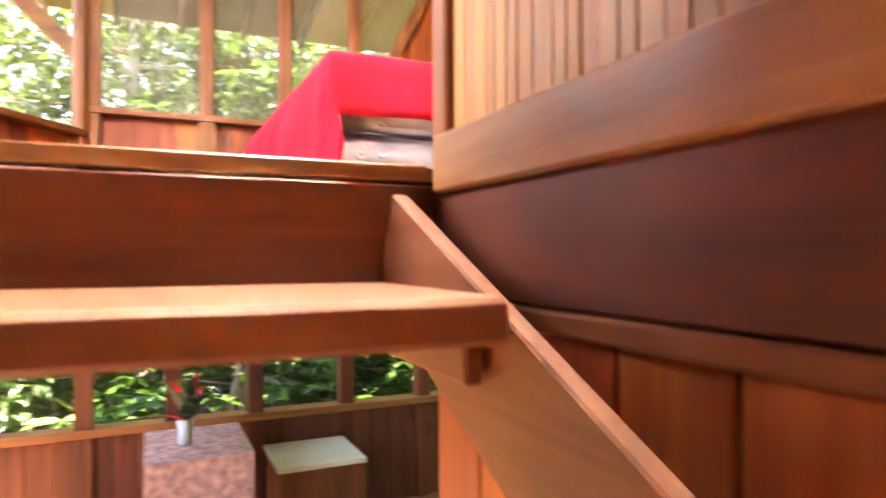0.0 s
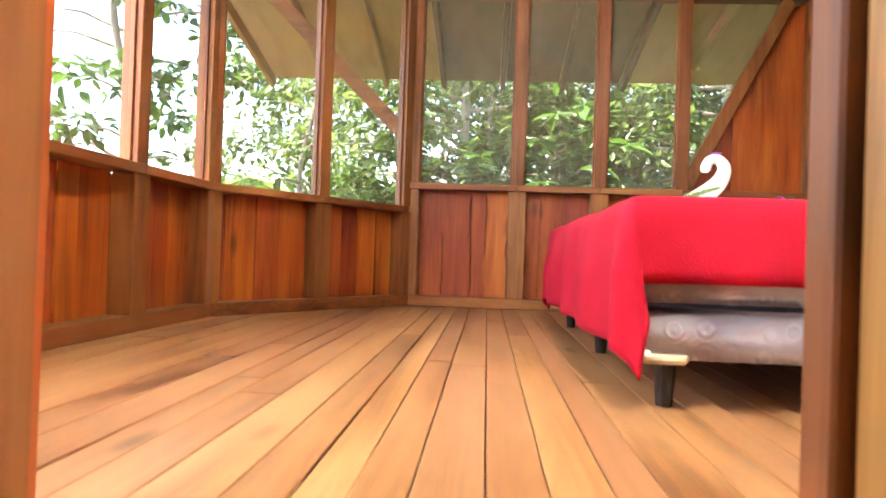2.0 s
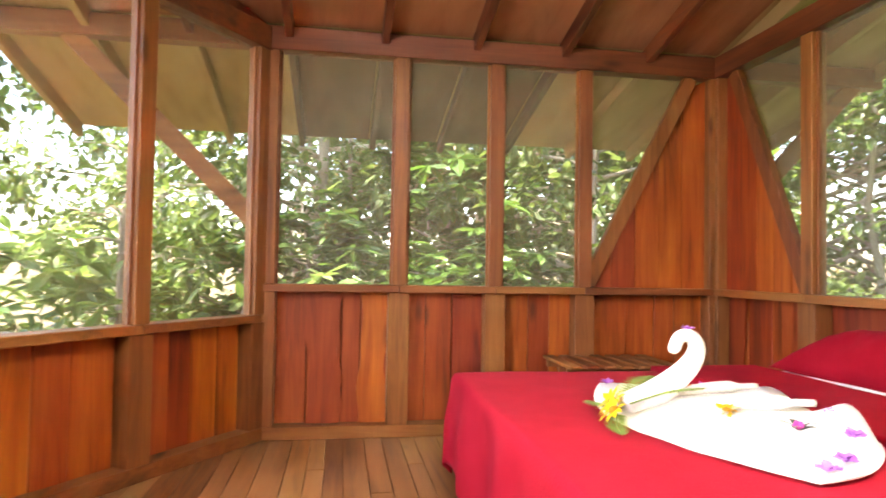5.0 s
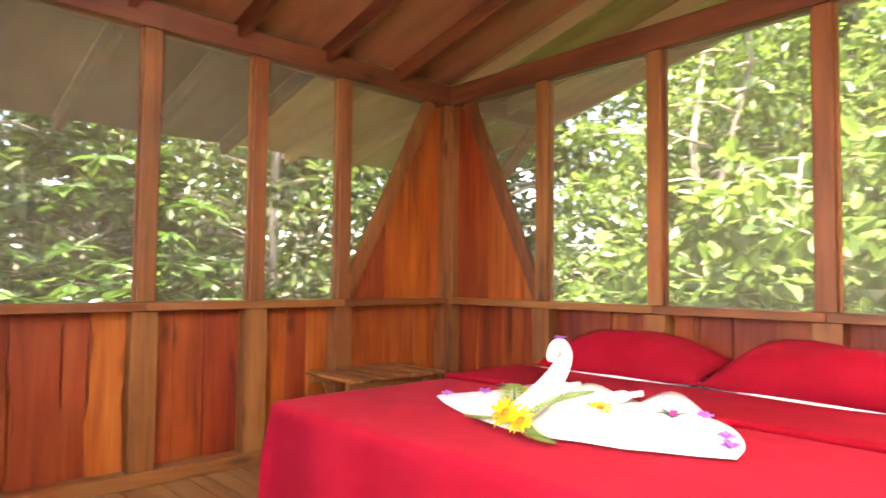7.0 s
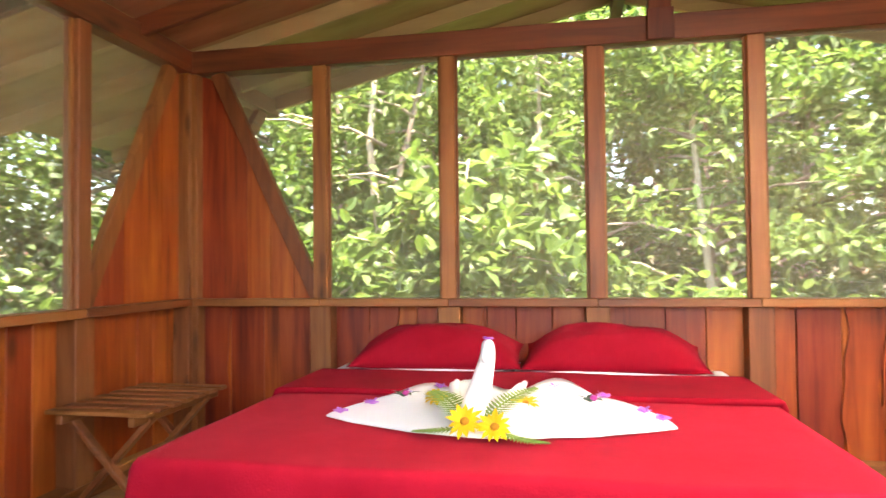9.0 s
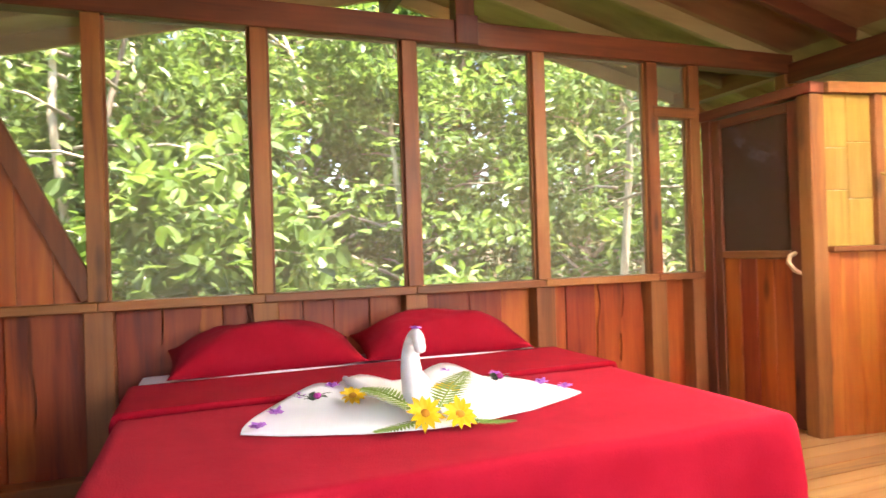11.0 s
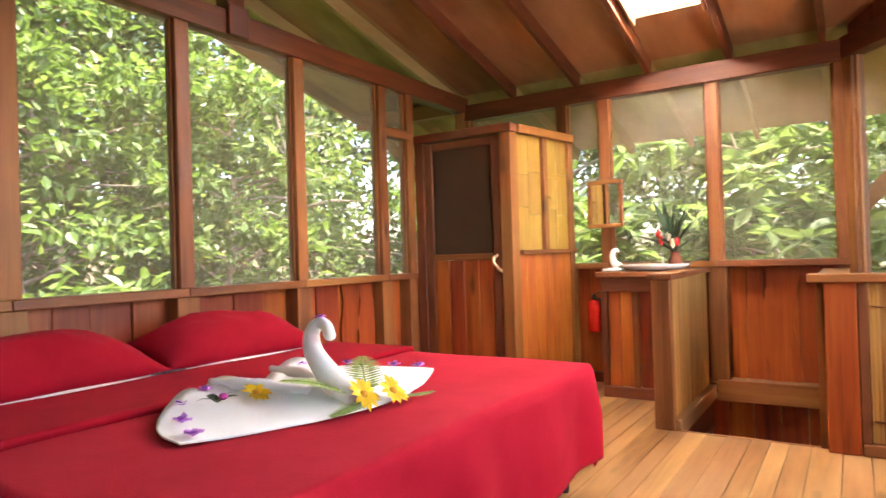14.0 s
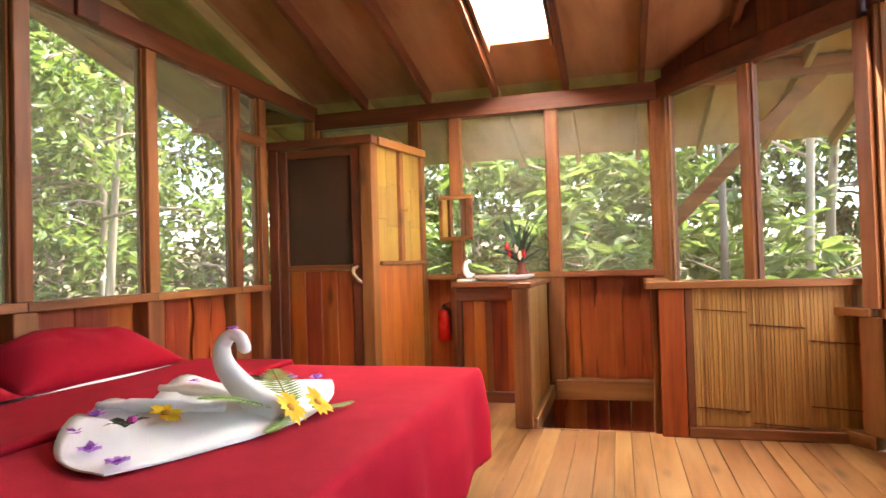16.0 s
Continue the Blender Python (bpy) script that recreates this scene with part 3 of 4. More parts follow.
box("ledge", (SX0 - 0.02, -5.36, FLOOR - 0.26), (SX0 + 0.05, -4.2, FLOOR - 0.23), STUD["y"], sinkwall)
# stair side: a brighter cedar stands in for light that misses these boards
for k in range(7):
    box("board", (SX0 - 0.0, -5.35 + 0.165 * k, -2.2), (SX0 + 0.02, -5.35 + 0.165 * k + 0.16, FLOOR - 0.262), ORANGEB["z"], sinkwall)
y = -5.35
while y < -4.25:
    w = rng.uniform(0.022, 0.05)
    d = rng.uniform(0, 0.003)
    box("cane_strip", (SX0 + 0.012 - d, y, FLOOR + 0.051), (SX0 + 0.032 - d, min(y + w - 0.0008, -4.242), 0.812), CANE, sinkwall, 0.002)
    y += w
for k in range(7):
    box("board", (SX1 - 0.02, -5.35 + 0.158 * k, FLOOR + 0.002), (SX1, -5.35 + 0.158 * k + 0.155, 0.812), BOARD["z"], sinkwall)

rail = hub("cane_railing", "railing of split cane mats in a timber frame with a flat cap", "railing", kind="structure")
box("cap", (-3.89, -4.270, 0.80), (-2.73, -4.100, 0.84), STUD["x"], rail)
box("post", (-2.94, -4.250, FLOOR), (-2.80, -4.130, 0.798), BOARD["z"], rail)
box("bottom_rail", (-3.89, -4.230, FLOOR), (-2.945, -4.130, FLOOR + 0.06), STUD["x"], rail)
box("frame_upright", (-2.985, -4.220, FLOOR + 0.062), (-2.943, -4.132, 0.798), STUD["z"], rail)
box("board", (-3.88, -4.230, FLOOR + 0.062), (-2.99, -4.210, 0.797), DARKW["z"], rail)
x = -3.88
while x < -2.99:
    w = rng.uniform(0.010, 0.026)
    d = rng.uniform(0, 0.0035)
    box("cane_strip", (x, -4.185 + d, FLOOR + 0.062), (min(x + w - 0.001, -2.988), -4.165 + d, 0.797), CANE, rail, 0.002)
    x += w
for x0, x1, zs in ((-3.28, -2.99, (0.10, 0.66)), (-3.575, -3.28, (0.02, 0.57)), (-3.87, -3.575, (0.12, 0.48))):
    for z in zs:
        beam("cane_node", (x0 + 0.005, -4.157, z), (x1 - 0.005, -4.157, z + 0.02), 0.004, 0.006, DARKW["x"], rail)
# half wall at the other side of the stair
lw = hub("stair_board_wall", "half wall of honey coloured vertical boards beside the stair", "half wall", kind="structure")
box("end_post", (-2.90, -4.42, FLOOR - 0.3), (-2.80, -4.28, 0.798), STUD["z"], lw)
box("corner_trim", (-2.798, -4.26, FLOOR - 0.02), (-2.765, -4.19, 0.798), STUD["z"], lw)
box("bottom_rail", (-2.90, -5.33, FLOOR - 0.6), (-2.82, -4.425, FLOOR), STUD["y"], lw)
box("cap", (-2.91, -5.33, 0.80), (-2.76, -4.28, 0.83), STUD["y"], lw)
for k in range(6):
    box("board", (-2.86, -5.32 + 0.15 * k, FLOOR + 0.002), (-2.835, -5.32 + 0.15 * k + 0.147, 0.798), STUD["z"], lw)
for z0, xx in ((-0.05, -2.797), (-0.105, -2.757)):
    beam("sloping_rail", (xx, -4.27, z0), (xx, -5.1, z0 - 0.39), 0.035, 0.09, STUD["y"], lw)

# ---- cubicle ----
cub = hub("shower_cubicle", "timber cubicle with mesh screen door and yellow bamboo panels", "cubicle")
CY, CX = -4.54, -0.88


def skew(ob):
    """The cubicle's side runs out of square, towards the washstand."""
    for v in ob.data.vertices:
        v.co.x += 0.195 * (v.co.y - CY)
    return ob


skew(box("corner_post", (CX - 0.01, CY - 0.075, FLOOR), (CX + 0.08, CY + 0.012, 1.87), STUD["z"], cub))
skew(box("corner_post", (CX - 0.005, -5.345, FLOOR), (CX + 0.06, -5.285, 1.87), STUD["z"], cub))
# jamb and front top rail: darker timber paints in the shade of this side
box("jamb", (-0.13, CY - 0.08, FLOOR), (-0.05, CY + 0.008, 1.87), DARKW["z"], cub)
box("top_rail", (CX - 0.02, CY - 0.09, 1.872), (-0.05, CY + 0.02, 1.935), DARKW["x"], cub)
skew(box("top_rail", (CX - 0.02, -5.345, 1.872), (CX + 0.07, CY - 0.095, 1.935), STUD["y"], cub))
door = box("door", (-0.80, CY - 0.045, FLOOR + 0.02), (-0.72, CY - 0.005, 1.86), DARKW["z"], cub, label="dark mesh screen door with board bottom")
box("door_stile", (-0.20, CY - 0.045, FLOOR + 0.02), (-0.135, CY - 0.005, 1.86), DARKW["z"], door)
box("door_rail", (-0.718, CY - 0.043, 1.80), (-0.202, CY - 0.007, 1.86), DARKW["x"], door)
box("door_rail", (-0.718, CY - 0.04, 0.955), (-0.202, CY + 0.0, 1.0), STUD["x"], door)
for k in range(4):
    box("board", (-0.715 + 0.128 * k, CY - 0.035, FLOOR + 0.02), (-0.715 + 0.128 * k + 0.125, CY - 0.013, 0.953), BOARD["z"], door)
box("door_mesh", (-0.717, CY - 0.028, 1.0), (-0.203, CY - 0.024, 1.80), DARKSCREEN, door, 0)
part("handle", tube_bm([(-0.755, CY - 0.004, 0.985), (-0.74, CY + 0.03, 0.965), (-0.745, CY + 0.045, 0.93), (-0.775, CY + 0.035, 0.885), (-0.79, CY - 0.004, 0.865)], [0.012, 0.014, 0.013, 0.013, 0.011]), HORN, door, "pale bent branch handle", True)
skew(box("mid_rail", (CX - 0.025, -5.345, 0.985), (CX + 0.05, CY - 0.095, 1.015), STUD["y"], cub))
skew(box("mullion", (CX - 0.012, -4.985, 1.016), (CX + 0.05, -4.935, 1.871), STUD["z"], cub))
for a, b in ((-4.93, -4.62), (-5.282, -4.99)):
    for k in range(2):
        ya, yb = a + (b - a) * k / 2, a + (b - a) * (k + 1) / 2
        for z0, z1 in ((1.016, 1.28 + 0.05 * k), (1.282 + 0.05 * k, 1.60 - 0.03 * k), (1.602 - 0.03 * k, 1.871)):
            skew(box("bamboo_panel", (CX + 0.015, ya, z0), (CX + 0.03, yb - 0.003, z1), CANE_Y, cub, 0.004))
for a, b in ((-4.625, -4.70), (-4.70, -4.82), (-4.82, -4.93), (-4.93, -5.03), (-5.03, -5.15), (-5.15, -5.285)):
    skew(box("board", (CX + 0.005, a, FLOOR), (CX + 0.025, b + 0.003, 0.984), ORANGEB["z"], cub))
skew(part("hook", tube_bm([(CX - 0.012, -4.96, 1.42), (CX - 0.05, -4.96, 1.40), (CX - 0.06, -4.955, 1.44)], [0.008, 0.006, 0.004], 8), BRASS, cub))
box("roof_board", (CX + 0.075, -5.34, 1.90), (-0.06, CY - 0.095, 1.925), DARKW["x"], cub)

# ---- washstand ----
stand = hub("washstand", "dark red timber washstand shelf beside the half wall", "washstand")
box("top", (-1.975, -5.345, 0.80), (-1.37, -4.86, 0.84), STUD["x"], stand, 0.006)
box("apron", (-1.965, -4.90, 0.70), (-1.40, -4.88, 0.798), DARKW["x"], stand)
for xa, xb in ((-1.965, -1.90), (-1.665, -1.62), (-1.445, -1.40)):
    box("stile", (xa, -4.90, FLOOR + 0.08), (xb, -4.875, 0.698), DARKW["z"], stand)
box("bottom_rail", (-1.965, -4.90, FLOOR), (-1.40, -4.875, FLOOR + 0.078), DARKW["x"], stand)
for xa, xb in ((-1.90, -1.665), (-1.62, -1.445)):
    for k in range(2):
        w = (xb - xa) / 2
        box("panel_board", (xa + k * w + 0.001, -4.915, FLOOR + 0.08), (xa + (k + 1) * w - 0.001, -4.90, 0.698), BOARD["z"], stand, 0.003)
box("side_panel", (-1.42, -5.34, FLOOR), (-1.40, -4.902, 0.798), DARKW["z"], stand)
tagged(link_mesh("basin", lathe_bm([(0.05, 0), (0.2, 0.008), (0.235, 0.03), (0.24, 0.045), (0.225, 0.045), (0.19, 0.03), (0.02, 0.012)], 28, (-1.73, -5.09, 0.842)), PORCELAIN, smooth=True), "shallow white porcelain basin on the washstand", "basin")
tap = hub("tap", "small chrome tap behind the white basin", "tap")
part("spout", tube_bm(smooth_path([(-1.73, -5.325, 0.841), (-1.73, -5.325, 0.93), (-1.73, -5.29, 0.955), (-1.73, -5.24, 0.94)], 4), 0.009, 8), STEEL, tap, "", True)
part("handle", lathe_bm([(0.016, 0.0), (0.018, 0.012), (0.01, 0.02)], 10, (-1.77, -5.325, 0.841)), STEEL, tap, "", True)
box("folded_towel", (-1.53, -5.12, 0.8415), (-1.39, -4.95, 0.862), WHITE, None, 0.008)
tagged(bpy.data.objects["folded_towel"], "small folded white towel on the washstand", "towel")
sw = tagged(link_mesh("small_towel_swan", tube_bm(smooth_path([(-1.50, -5.03, 0.87), (-1.46, -5.03, 0.90), (-1.445, -5.03, 0.94), (-1.45, -5.03, 0.98), (-1.475, -5.03, 0.995), (-1.495, -5.03, 0.98)]), [0.032 - 0.0008 * k for k in range(31)]), WHITE, smooth=True), "small white towel swan on a folded towel", "towel swan")
mir = hub("mirror", "small rectangular mirror in a dark wood frame", "mirror", at=(-1.315, -5.30, 1.355))
for lo, hi in (((-0.145, -0.015, 0.155), (0.145, 0.015, 0.185)), ((-0.145, -0.015, -0.185), (0.145, 0.015, -0.155)),
               ((-0.145, -0.015, -0.153), (-0.115, 0.015, 0.153)), ((0.115, -0.015, -0.153), (0.145, 0.015, 0.153))):
    box("frame_bar", lo, hi, STUD["x"], mir)
box("glass", (-0.114, -0.006, -0.154), (0.114, 0.002, 0.154), MIRROR, mir, 0)
box("backing", (-0.114, -0.014, -0.154), (0.114, -0.008, 0.154), DARKW["x"], mir, 0)
mir.rotation_euler = (0, 0, radians(-6.5))
ext = hub("fire_extinguisher", "red fire extinguisher hanging on the board wall", "fire extinguisher")
part("cylinder", lathe_bm([(0.045, 0.34), (0.052, 0.35), (0.052, 0.55), (0.04, 0.585), (0.018, 0.60)], 20, (-1.155, -5.425, 0)), EXT_RED, ext, "", True)
part("valve", lathe_bm([(0.016, 0.6), (0.016, 0.63), (0.01, 0.64)], 12, (-1.155, -5.425, 0)), BLACK, ext)
beam("lever", (-1.155, -5.425, 0.64), (-1.215, -5.405, 0.66), 0.018, 0.008, BLACK, ext)
part("hose", tube_bm([(-1.155, -5.41, 0.62), (-1.215, -5.395, 0.60), (-1.23, -5.395, 0.5), (-1.22, -5.40, 0.4)], 0.009, 8), BLACK, ext, "", True)
box("label", (-1.178, -5.3725, 0.445), (-1.132, -5.3705, 0.49), EXT_RED, ext, 0)

# vase with leaves
vase = hub("flower_vase", "vase of dark pointed leaves and red and cream flowers", "vase")
part("vessel", lathe_bm([(0.03, 0), (0.045, 0.02), (0.05, 0.06), (0.03, 0.11), (0.04, 0.13)], 18, (-1.86, -5.16, 0.842)), DARKW["z"], vase, "", True)


def blade_bm(base, tip, width, bend=0.05, n=5):
    bm = bmesh.new()
    b, t = Vector(base), Vector(tip)
    d = t - b
    side = d.cross(Vector((0.2, 0.3, 1))).normalized()
    up = side.cross(d).normalized()
    rows = []
    for k in range(n + 1):
        u = k / n
        w = width * math.sin(math.pi * (0.12 + 0.88 * u)) ** 0.8
        c = b + d * u + up * bend * math.sin(math.pi * u)
        rows.append((bm.verts.new(c - side * w), bm.verts.new(c - up * 0.15 * w), bm.verts.new(c + side * w)))
    for r0, r1 in zip(rows, rows[1:]):
        bm.faces.new((r0[0], r0[1], r1[1], r1[0]))
        bm.faces.new((r0[1], r0[2], r1[2], r1[1]))
    return bm


for k in range(22):
    a = k * 2.4
    e = rng.uniform(0.25, 1.35)
    L = rng.uniform(0.28, 0.43)
    tip = (-1.86 + math.cos(a) * math.cos(e) * L, -5.16 + math.sin(a) * math.cos(e) * L * 0.5, 0.97 + math.sin(e) * L)
    part("leaf", blade_bm((-1.86, -5.16, 0.965), tip, 0.021, 0.03), DULL_LEAF, vase, "", True)
for k, (dx, dz, mt) in enumerate(((0.08, 0.07, REDPET), (0.03, 0.1, CREAM), (-0.03, 0.06, REDPET), (0.10, 0.12, REDPET), (0.0, 0.05, CREAM))):
    part("flower", lathe_bm([(0.004, -0.035), (0.017, -0.015), (0.019, 0.01), (0.006, 0.035)], 10, (-1.86 + dx, -5.10, 0.98 + dz)), mt, vase, "", True)

# ---- bed ----
BX0, BX1, BY0, BY1, BTOP = -1.93, -0.08, -3.08, -1.085, 0.50
bed = hub("bed", "double bed with lilac-grey quilted mattress on short dark legs", "bed")


def soft_box(lo, hi, r=0.03, seg=3):
    bm = box_bm(lo, hi, 0)
    bmesh.ops.bevel(bm, geom=bm.edges[:], offset=r, segments=seg, affect='EDGES')
    return bm


part("bed_base", soft_box((BX0 + 0.02, BY0, 0.078), (BX1, BY1, 0.218), 0.015, 2), TICKING, bed, "", True)
mat_ob = part("mattress", soft_box((BX0 + 0.02, BY0 - 0.008, 0.226), (BX1, BY1, BTOP - 0.012), 0.028), TICKING, bed, "", True)
part("piping", tube_bm([(BX0 + 0.018, BY0 - 0.006, 0.222), (BX1, BY0 - 0.006, 0.222)], 0.0075, 8), NAVY, mat_ob)
box("corner_guard", (BX0 + 0.01, BY0 - 0.006, 0.066), (BX0 + 0.135, BY0 + 0.05, 0.10), CREAM, bed, 0.012)
for xx in (BX0 + 0.085, (BX0 + BX1) / 2, BX1 - 0.06):
    for yy in (BY0 + 0.05, (BY0 + BY1) / 2, BY1 - 0.05):
        part("leg", lathe_bm([(0.022, FLOOR), (0.032, 0.079)], 12, (xx, yy, 0)), BLACK, bed)


def cloth(name, x_head, foot_drop, side_drop, z, mat, label, seed, thick=0.01, foot=BX0 - 0.02, gap=0.018, sides=(1, 1), ny=72, nx=64, wave=1.0):
    """A cloth laid over the bed from x_head to the foot, hanging down at the foot and the sides."""
    bm = bmesh.new()
    y0, y1 = BY0 - gap, BY1 + gap
    total_x = (x_head - foot) + foot_drop
    lo = y0 - side_drop * sides[0]
    hi = y1 + side_drop * sides[1]
    grid = []
    for i in range(nx + 1):
        row = []
        s = total_x * i / nx
        for j in range(ny + 1):
            t = lo + (hi - lo) * j / ny
            a = max(0.0, s - (x_head - foot))
            b = max(0.0, y0 - t, t - y1)
            sg = -1 if t < y0 else 1
            x = x_head - min(s, x_head - foot)
            y = min(max(t, y0), y1)
            r = math.hypot(a, b)
            drop = max(0.0, r - 0.03)
            nz = noise.noise((x * 2.1 + seed, t * 2.1, s)) * 0.004 * wave
            zz = z + nz - drop - (0.012 if r > 0 else 0) * min(1, r / 0.05)
            rd = min(r, 0.05) / 0.05 * 0.02
            fl = 0.02 * wave * min(1, drop / 0.2)
            if r > 0:
                k1 = noise.noise((t * 4.3 + seed, 3.1, 0.4)) + 0.5 * math.sin(t * 11 + seed)
                k2 = noise.noise((x * 4.3 + seed, 7.1, 0.4)) + 0.5 * math.sin(x * 10 + seed)
                if a > 0:
                    x -= rd * a / r + fl * (0.6 + 0.7 * k1) * a / r
                if b > 0:
                    y += sg * (rd * b / r + fl * (0.6 + 0.7 * k2) * b / r)
                if a > 0 and b > 0:
                    m = min(a, b)
                    x += 0.34 * m * b / r
                    y += sg * 0.22 * m * a / r
                zz = max(zz, FLOOR + 0.012)
            row.append(bm.verts.new((x, y, zz)))
        grid.append(row)
    for i in range(nx):
        for j in range(ny):
            bm.faces.new((grid[i][j], grid[i + 1][j], grid[i + 1][j + 1], grid[i][j + 1]))
    ob = link_mesh(name, bm, mat, None, "", True)
    md = ob.modifiers.new("thickness", 'SOLIDIFY')
    md.thickness = thick
    md.offset = 1
    return tagged(ob, label)


tagged(cloth("bed_sheet", -0.10, 0.0, 0.40, BTOP - 0.004, WHITE, "white cotton sheet hanging at the head of the bed", 2.0, 0.004, foot=-1.05, gap=0.012, nx=40, wave=2.2), category="sheet")
tagged(cloth("bedspread", -0.86, 0.42, 0.245, BTOP + 0.004, RED, "plain crimson bedspread draped over the foot of the bed", 5.0, 0.008, wave=1.7), category="bedspread")
fold = cloth("turned_back_edge", -0.47, 0.0, 0.085, BTOP + 0.028, RED_SHADE, "folded back top edge of the crimson bedspread", 9.0, 0.024, foot=-1.0, gap=0.03, nx=24, wave=1.5)
fold.parent = bpy.data.objects["bedspread"]


def pillow_bm(lx, ly, h, seed):
    bm = bmesh.new()
    nx_, ny_ = 22, 30
    rows = {}
    for side in (1, -1):
        for i in range(nx_ + 1):
            for j in range(ny_ + 1):
                u, v = 2 * i / nx_ - 1, 2 * j / ny_ - 1
                if side == -1 and (abs(u) == 1 or abs(v) == 1):
                    rows[(side, i, j)] = rows[(1, i, j)]
                    continue
                pu = u * (1 - 0.10 * (1 - v * v))
                pv = v * (1 - 0.05 * (1 - u * u))
                e = max(0.0, 1 - abs(u) ** 2.4) ** 0.62 * max(0.0, 1 - abs(v) ** 2.6) ** 0.75
                wr = 1 + 0.16 * noise.noise((u * 1.7 + seed, v * 2.6, side)) + 0.05 * noise.noise((u * 6 + seed, v * 9, side))
                deep = 0.74 if side > 0 else 0.26
                rows[(side, i, j)] = bm.verts.new((pu * lx / 2, pv * ly / 2, side * h * deep * e * wr))
    for side in (1, -1):
        for i in range(nx_):
            for j in range(ny_):
                q = [rows[(side, i, j)], rows[(side, i + 1, j)], rows[(side, i + 1, j + 1)], rows[(side, i, j + 1)]]
                if side == -1:
                    q.reverse()
                bm.faces.new(q)
    return bm


for k, yc in enumerate((-1.635, -2.535)):
    p = link_mesh("pillow", pillow_bm(0.46, 0.90, 0.23, k * 3.0), RED_SHADE, None, "", True)
    p.matrix_basis = pose(-0.255, yc, 0.575, 0, -9, 2 - 4 * k)
    tagged(p, "plump crimson pillow leaning at the head of the bed", "pillow", "pillows on the bed")
    q = link_mesh("under_pillow", pillow_bm(0.42, 0.86, 0.05, k * 5.0 + 1), WHITE, None, "", True)
    q.matrix_basis = pose(-0.285, yc, 0.514, 0, 0, 1)
    tagged(q, "flat white pillow beneath a crimson pillow", "pillow", "white pillows on the bed")

# ---- towel swan ----
ZB = BTOP + 0.011
swan = hub("towel_swan", "white bath towel folded as a swan with spread fan", "towel swan", at=(0, 0, 0))


def fan_bm():
    """The towel's spread: a straight front edge and a bowed, ruffled back."""
    bm = bmesh.new()
    n, m = 56, 12
    rows = []
    for i in range(n + 1):
        u = math.sin(math.pi / 2 * (2 * i / n - 1))
        y = -2.055 + u * 0.605
        front = -1.635 + 0.205 * abs(u) ** 1.8
        back = max(front + 0.004, -1.0 - 0.46 * (1 - math.sqrt(max(0.0, 1 - abs(u) ** 2.6))))
        r = []
        for j in range(m + 1):
            v = j / m
            x = front + (back - front) * v
            pleat = abs(math.sin(u * 6.3 + 0.7)) ** 0.7
            ruff = (0.015 + 0.065 * math.exp(-((abs(u) - 0.36) * 3.2) ** 2)) * v ** 3 * (0.35 + 0.65 * pleat) * (1 - abs(u) ** 4)
            hump = 0.05 * math.exp(-((u * 2.6) ** 2)) * math.sin(math.pi * min(1, v * 1.1)) if v < 0.95 else 0
            wob = 0.003 * noise.noise((x * 9, y * 9, 4))
            r.append(bm.verts.new((x, y, ZB + 0.003 + ruff + hump + wob)))
        rows.append(r)
    for a, b in zip(rows, rows[1:]):
        for j in range(m):
            bm.faces.new((a[j], a[j + 1], b[j + 1], b[j]))
    bmesh.ops.recalc_face_normals(bm, faces=bm.faces[:])
    r = bmesh.ops.extrude_face_region(bm, geom=bm.faces[:])
    for v in [g for g in r["geom"] if isinstance(g, bmesh.types.BMVert)]:
        v.co.z += 0.005
    bmesh.ops.recalc_face_normals(bm, faces=bm.faces[:])
    return bm


fan = part("fan", fan_bm(), WHITE, swan)
for face in fan.data.polygons:
    face.use_smooth = abs(face.normal.z) > 0.4


neck = smooth_path([(-1.575, -2.0, 0.535), (-1.49, -2.0, 0.575), (-1.42, -2.01, 0.625), (-1.365, -2.02, 0.68), (-1.35, -2.03, 0.735), (-1.378, -2.035, 0.772), (-1.412, -2.035, 0.766), (-1.428, -2.035, 0.735), (-1.43, -2.035, 0.715)])
rad = [0.052 - 0.031 * min(1.0, k / (len(neck) * 0.62)) for k in range(len(neck))]
for k, f in ((1, 0.25), (2, 0.5), (3, 0.72), (4, 0.85), (5, 0.92)):
    rad[-k] *= f
part("neck", tube_bm(neck, rad, 16), WHITE, swan, "", True)
for sgn in (-1, 1):
    part("wing_fold", tube_bm(smooth_path([(-1.42, -2.0 + sgn * 0.06, 0.56), (-1.2, -2.0 + sgn * 0.12, 0.575), (-1.02, -2.0 + sgn * 0.14, 0.575)]), [0.015] * 4 + [0.022] * 5 + [0.012] * 4, 12), WHITE, swan, "", True)


def daisy(x, y, z, tilt, seed, size=0.06):
    d = hub("yellow_daisy", "yellow daisy lying by the towel swan", "flower", "yellow daisies on the bed", at=(x, y, z))
    r = random.Random(seed)
    for k in range(13):
        a = k * math.tau / 13
        L = size * r.uniform(0.85, 1.1)
        p = part("petal", blade_bm((0.008 * math.cos(a), 0.008 * math.sin(a), 0.006), (L * math.cos(a), L * math.sin(a), r.uniform(0.004, 0.018)), 0.011, 0.004, 3), YELLOW, d)
    part("flower_centre", lathe_bm([(0.014, 0.0), (0.016, 0.006), (0.009, 0.014)], 12), AMBER, d, "", True)
    d.rotation_euler = (0, radians(tilt), radians(seed * 40))
    d.rotation_euler = Euler((radians(0), radians(-tilt), 0))
    return d


daisy(-1.61, -1.985, ZB + 0.045, 50, 1, 0.064)
daisy(-1.65, -2.085, ZB + 0.04, 45, 2, 0.058)
daisy(-1.29, -1.83, ZB + 0.05, 25, 3, 0.052)
